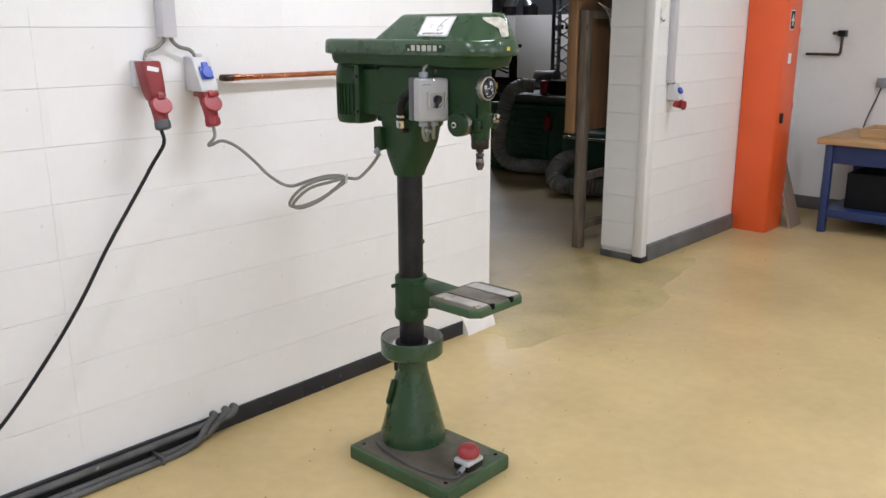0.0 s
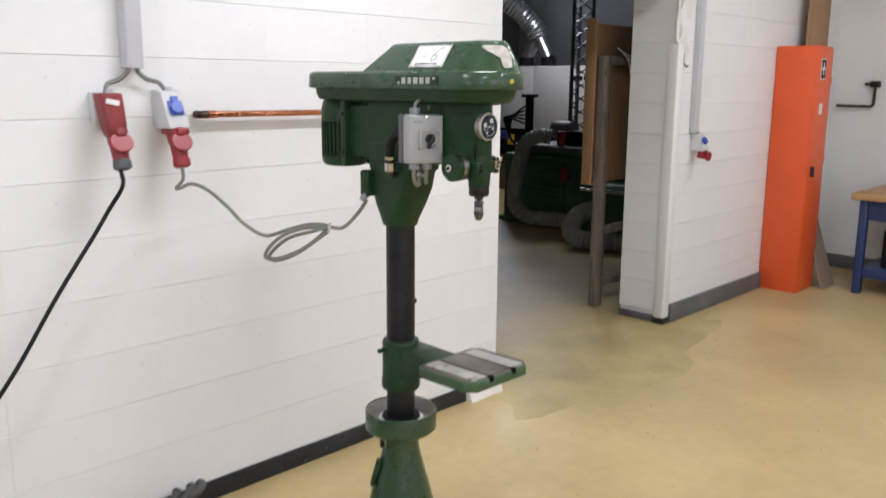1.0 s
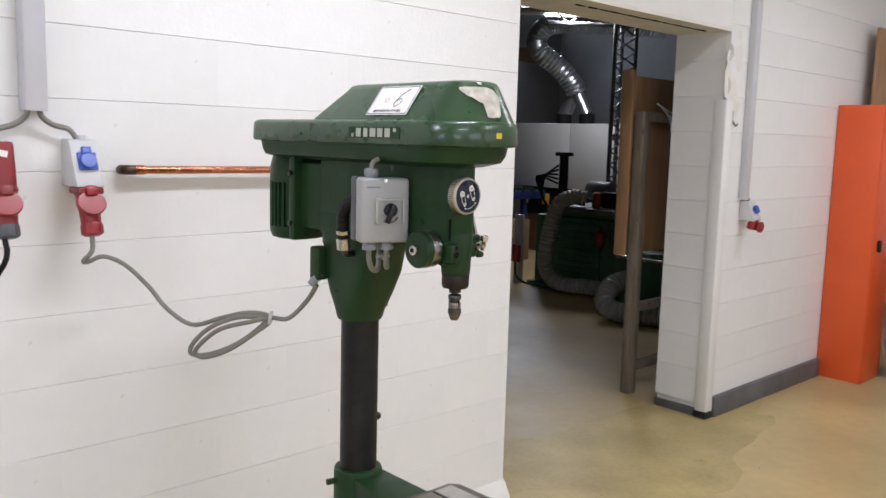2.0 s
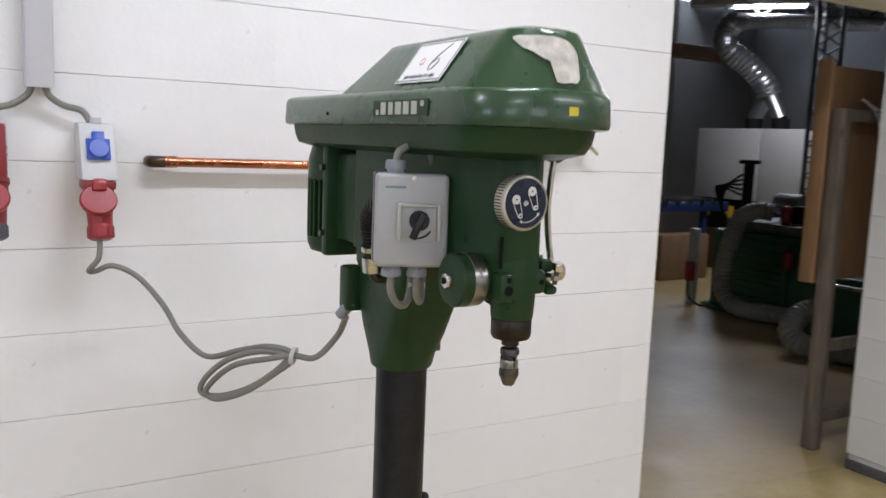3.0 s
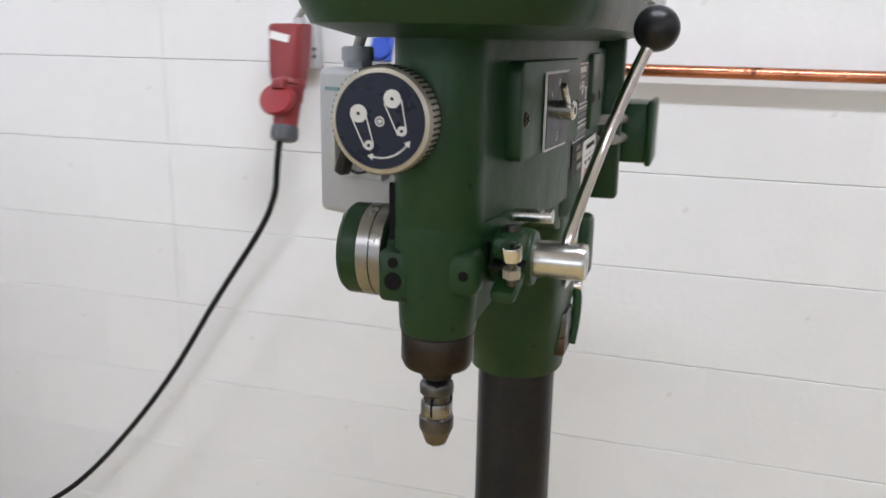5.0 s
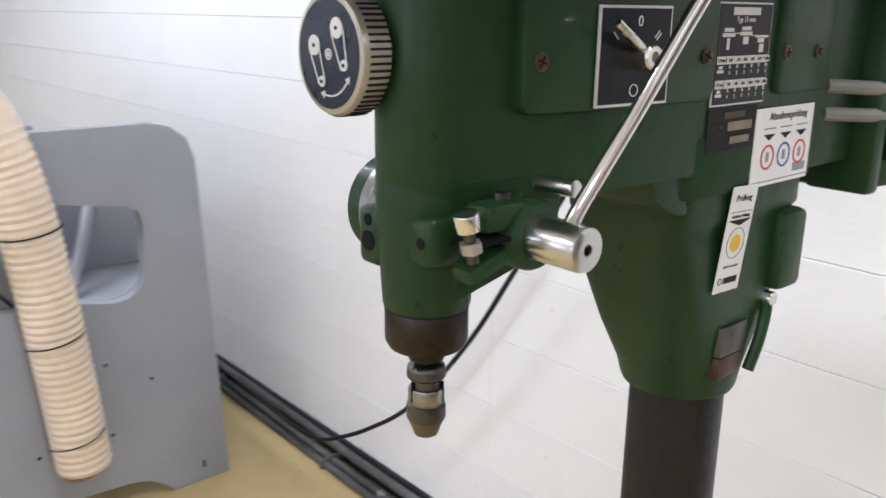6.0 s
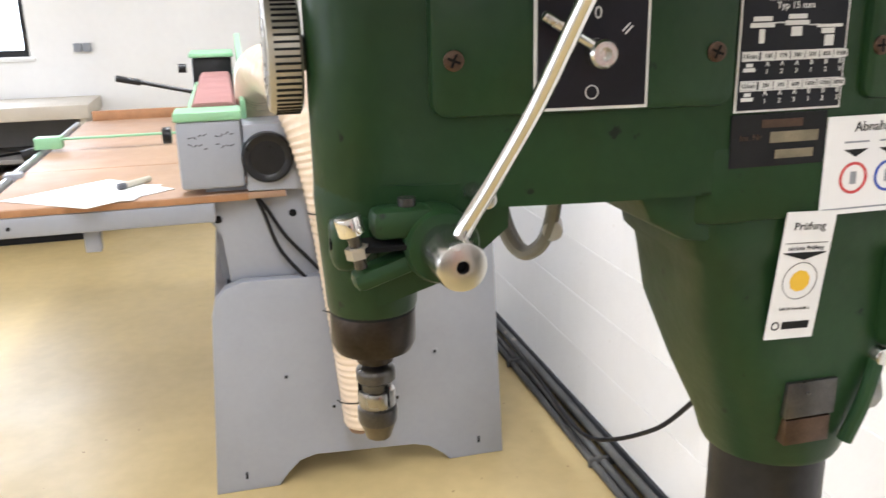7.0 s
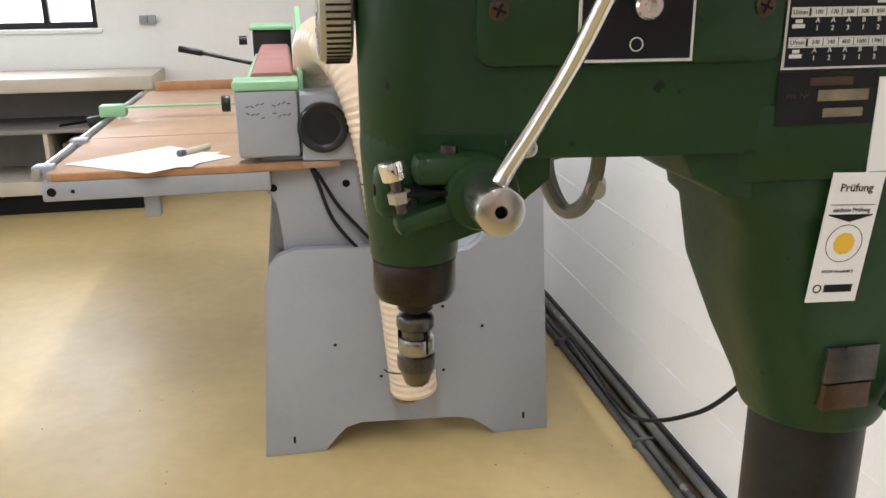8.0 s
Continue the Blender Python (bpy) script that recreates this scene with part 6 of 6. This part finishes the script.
wm = thing("panel_sander", (9.5, 5.5, 0), "large white panel sanding machine in the hall", "machine")
part("front_panel", box((8.0, 5.0, 0.95), (8.06, 6.0, 1.86), 0.01), HWHITE, wm)
part("machine_case", box((8.061, 3.9, 0.95), (10.2, 6.0, 1.84), 0.01), HWHITE, wm)
part("side_panel", box((8.0, 3.0, 0.95), (8.06, 4.985, 1.86), 0.01), HWHITE, wm, "white panel with dark and red letter shapes")
part("infeed", box((8.05, 3.2, 0.55), (9.8, 5.9, 0.949), 0.01), BLACKM, wm)
part("machine_foot", box((8.1, 3.3, 0.0), (9.8, 5.8, 0.55), 0.01), CARTON, wm)
for y in (5.75, 5.55, 5.35):
    part("button_panel", box((8.03, y, 0.70), (8.05, y + 0.12, 0.86), 0.004), INKY if y != 5.55 else HOLE, wm)
for i in range(3):
    part("letter_shape", box((7.992, 4.20 - i * 0.085, 1.66), (7.999, 4.26 - i * 0.085, 1.72)), INK, wm)
part("letter_shape", lathe([(0.045, 0), (0.045, 0.006), (0, 0.006)], (7.999, 3.92, 1.69), (-1, 0, 0), 20), INKR, wm)
for i in range(3):
    part("letter_shape", box((7.992, 3.80 - i * 0.085, 1.66), (7.999, 3.86 - i * 0.085, 1.72)), INK, wm)
dc = thing("silver_duct", (8.3, 5.0, 1.86), "shiny silver extraction duct with a forked end", "duct")
part("duct", tube([(9.3, 4.4, 3.25), (8.3, 5.0, 3.25), (7.84, 5.30, 3.2), (7.7, 5.40, 3.02), (7.74, 5.36, 2.82), (7.92, 5.2, 2.64), (8.1, 5.05, 2.4), (8.14, 5.02, 2.28)], 0.14, 20, 8, ribs=0.008, pitch=0.06), GALV, dc)
for d in (-0.2, 0.2):
    part("duct_branch", tube([(8.14, 5.02, 2.32), (8.14, 5.02 + d * 0.6, 2.12), (8.14, 5.02 + d, 1.98)], 0.09, 16), GALV, dc)
    part("duct_collar", rod((8.14, 5.02 + d, 1.84), (8.14, 5.02 + d, 1.99), 0.11, seg=20), BLACKM, dc)
tr_ = thing("lattice_mast", (7.2, 3.6, 0), "grey steel lattice mast with crossed braces", "mast")
for dx, dy in ((0, 0), (0.16, -0.18), (0.2, 0.05)):
    part("mast_chord", rod((6.95 + dx, 3.55 + dy, 0.8), (6.95 + dx, 3.55 + dy, 4.6), 0.025, seg=8), TRUSS, tr_)
for i in range(22):
    z = 0.85 + i * 0.165
    part("mast_brace", rod((6.95, 3.55, z), (7.11, 3.37, z + 0.165), 0.010, seg=6), TRUSS, tr_)
    part("mast_brace", rod((7.11, 3.37, z), (6.95, 3.55, z + 0.165), 0.010, seg=6), TRUSS, tr_)
gr = thing("lattice_girder", (7.6, 3.2, 3.2), "grey steel lattice girder under the roof", "girder")
for z in (3.02, 3.24):
    part("girder_chord", rod((6.6, 4.3, z), (9.8, 2.2, z), 0.025, seg=8), TRUSS, gr)
for i in range(14):
    a, b = i / 14, (i + 1) / 14
    part("girder_brace", rod((6.6 + 3.2 * a, 4.3 - 2.1 * a, 3.02 if i % 2 else 3.24), (6.6 + 3.2 * b, 4.3 - 2.1 * b, 3.24 if i % 2 else 3.02), 0.010, seg=6), TRUSS, gr)
hl = thing("hall_light", (6.85, 4.35, 3.15), "lit fluorescent fixture hanging in the hall", "ceiling light")
part("fixture_body", turned(Matrix.Translation((6.85, 4.35, 3.17)) @ Matrix.Rotation(radians(-49), 4, "Z"), box((-0.62, -0.11, -0.02), (0.62, 0.11, 0.04), 0.01)), HWHITE, hl)
part("diffuser", turned(Matrix.Translation((6.85, 4.35, 3.17)) @ Matrix.Rotation(radians(-49), 4, "Z"), box((-0.15, -0.09, -0.04), (0.58, 0.09, -0.021), 0.004)), LIT, hl)
for u in (-0.5, 0.5):
    part("hanger", rod((6.85 + u * 0.66, 4.35 - u * 0.75, 3.2), (6.85 + u * 0.66, 4.35 - u * 0.75, 5.0), 0.006, seg=6), TRUSS, hl)
hw = thing("hall_window", (6, 8.98, 3.4), "high bright window band of the hall", "window", kind="structure")
for i in range(7):
    part("pane", box((9.6 + i * 0.42, 8.96, 4.2), (9.98 + i * 0.42, 8.985, 4.9)), DAYGLASS, hw)
    part("window_frame", box((9.982 + i * 0.42, 8.94, 4.15), (10.018 + i * 0.42, 8.99, 4.95), 0.004), TRUSS, hw)
for x, y in ((9.4, 8.3), (6.6, 8.6)):
    c = thing("hall_column", (x, y, 0), "pale concrete column of the hall", "column", kind="structure")
    part("shaft", box((x - 0.22, y - 0.2, 0), (x + 0.22, y + 0.2, 5), 0.01), CONCR, c)
bm_ = thing("roof_beam", (7, 7.6, 3.1), "brown timber beam in the hall", "beam")
part("beam", box((2.0, 7.6, 3.0), (11.0, 7.75, 3.22), 0.01), CARTON, bm_)
bt = thing("roller_table", (6.8, 5.6, 0), "blue roller table in the hall", "table")
part("table_frame", box((5.2, 5.3, 0.80), (7.9, 6.0, 0.92), 0.01), BBLUE, bt)
for i in range(12):
    part("roller", rod((5.3 + i * 0.21, 5.28, 0.925), (5.3 + i * 0.21, 6.02, 0.925), 0.035, seg=12), STEEL, bt)
for x in (5.5, 7.5):
    part("leg", box((x, 5.35, 0.0), (x + 0.07, 5.42, 0.80), 0.004), BBLUE, bt)
pbx = thing("blue_machine", (5.9, 7.0, 0), "blue machine under the far wall of the hall", "machine")
part("machine_case", box((5.6, 6.9, 0.0), (6.3, 7.4, 1.0), 0.02), BOXDARK, pbx)
part("hood", loft([squircle(5.95, 7.15, 0.36, 0.3, 1.0, 5), squircle(5.95, 7.15, 0.36, 0.3, 1.2, 5), squircle(5.95, 7.15, 0.15, 0.15, 1.36, 3)]), BBLUE, pbx)
ct = thing("carton", (6.6, 4.9, 0), "brown cartons under the roller table", "box")
part("carton_body", box((6.5, 5.05, 0.0), (7.3, 5.28, 0.55), 0.01), CARTON, ct)

# ---- wall blocks, one by one ----
def block_mesh(name, length, height, depth, chamfer=0.0016, ends=0.0):
    bm = bmesh.new()
    h, e, c = height / 2, ends, chamfer
    front = [(-length / 2 + e, 0, -h + c), (length / 2 - e, 0, -h + c), (length / 2 - e, 0, h - c), (-length / 2 + e, 0, h - c)]
    mid = [(-length / 2, c, -h), (length / 2, c, -h), (length / 2, c, h), (-length / 2, c, h)]
    back = [(x, depth, z) for x, _, z in mid]
    r = [[bm.verts.new(p) for p in ring] for ring in (front, mid, back)]
    bm.faces.new(r[0])
    for a, b in zip(r, r[1:]):
        for i in range(4):
            bm.faces.new((a[i], b[i], b[(i + 1) % 4], a[(i + 1) % 4]))
    bmesh.ops.recalc_face_normals(bm, faces=bm.faces)
    me = bpy.data.meshes.new(name)
    bm.to_mesh(me)
    bm.free()
    me.materials.append(WHITE)
    return me


def courses(owner, x0, x1, z_top, shift, depth, length=0.50, last_depth=None):
    shared = {}
    row = 0
    z = -0.12
    while z < z_top - 0.02:
        zb, zt = max(z, 0.0), min(z + 0.2, z_top)
        x = x0 - (shift if row % 2 else shift + length / 2) % length
        while x < x1 - 0.01:
            a, b = max(x, x0), min(x + length, x1)
            if b - a > 0.03:
                d = last_depth if last_depth and (b > x1 - 0.01 or a < x0 + 0.01) and owner is not wall_n else depth
                key = (round(b - a, 3), round(zt - zb, 3), d)
                if key not in shared:
                    shared[key] = block_mesh("block", key[0], key[1] - 0.0010, d)
                ob = new("block", shared[key])
                ob.parent = owner
                ob.location = ((a + b) / 2, random.uniform(-0.0003, 0.0003), (zb + zt) / 2)
            x += length
        z += 0.2
        row += 1


courses(wall_n, -6.0, JL, CEIL, 0.008, 0.012)
courses(wall_ne, JR, 5.9, CEIL, 0.3, 0.012)
shared_j = block_mesh("block", 0.32, 0.1988, 0.012)
for i in range(11):
    z = 0.08 + 0.2 * i + 0.1
    if z < LINT:
        ob = new("block", shared_j)
        ob.parent = wall_ne
        ob.location = (JR - 0.008, 0.18, z)
        ob.rotation_euler = (0, 0, radians(-90))
crk = bmesh.new()
z = 0.13
while z < 1.75:
    w = random.uniform(0.0008, 0.0016)
    x = -1.035 + random.uniform(-0.0015, 0.0015)
    box((x - w, -0.0016, z), (x + w, 0.002, z + 0.03), bm=crk)
    z += 0.03
part("wall_crack", crk, MORTAR, wall_n, "fine vertical crack in the block wall")
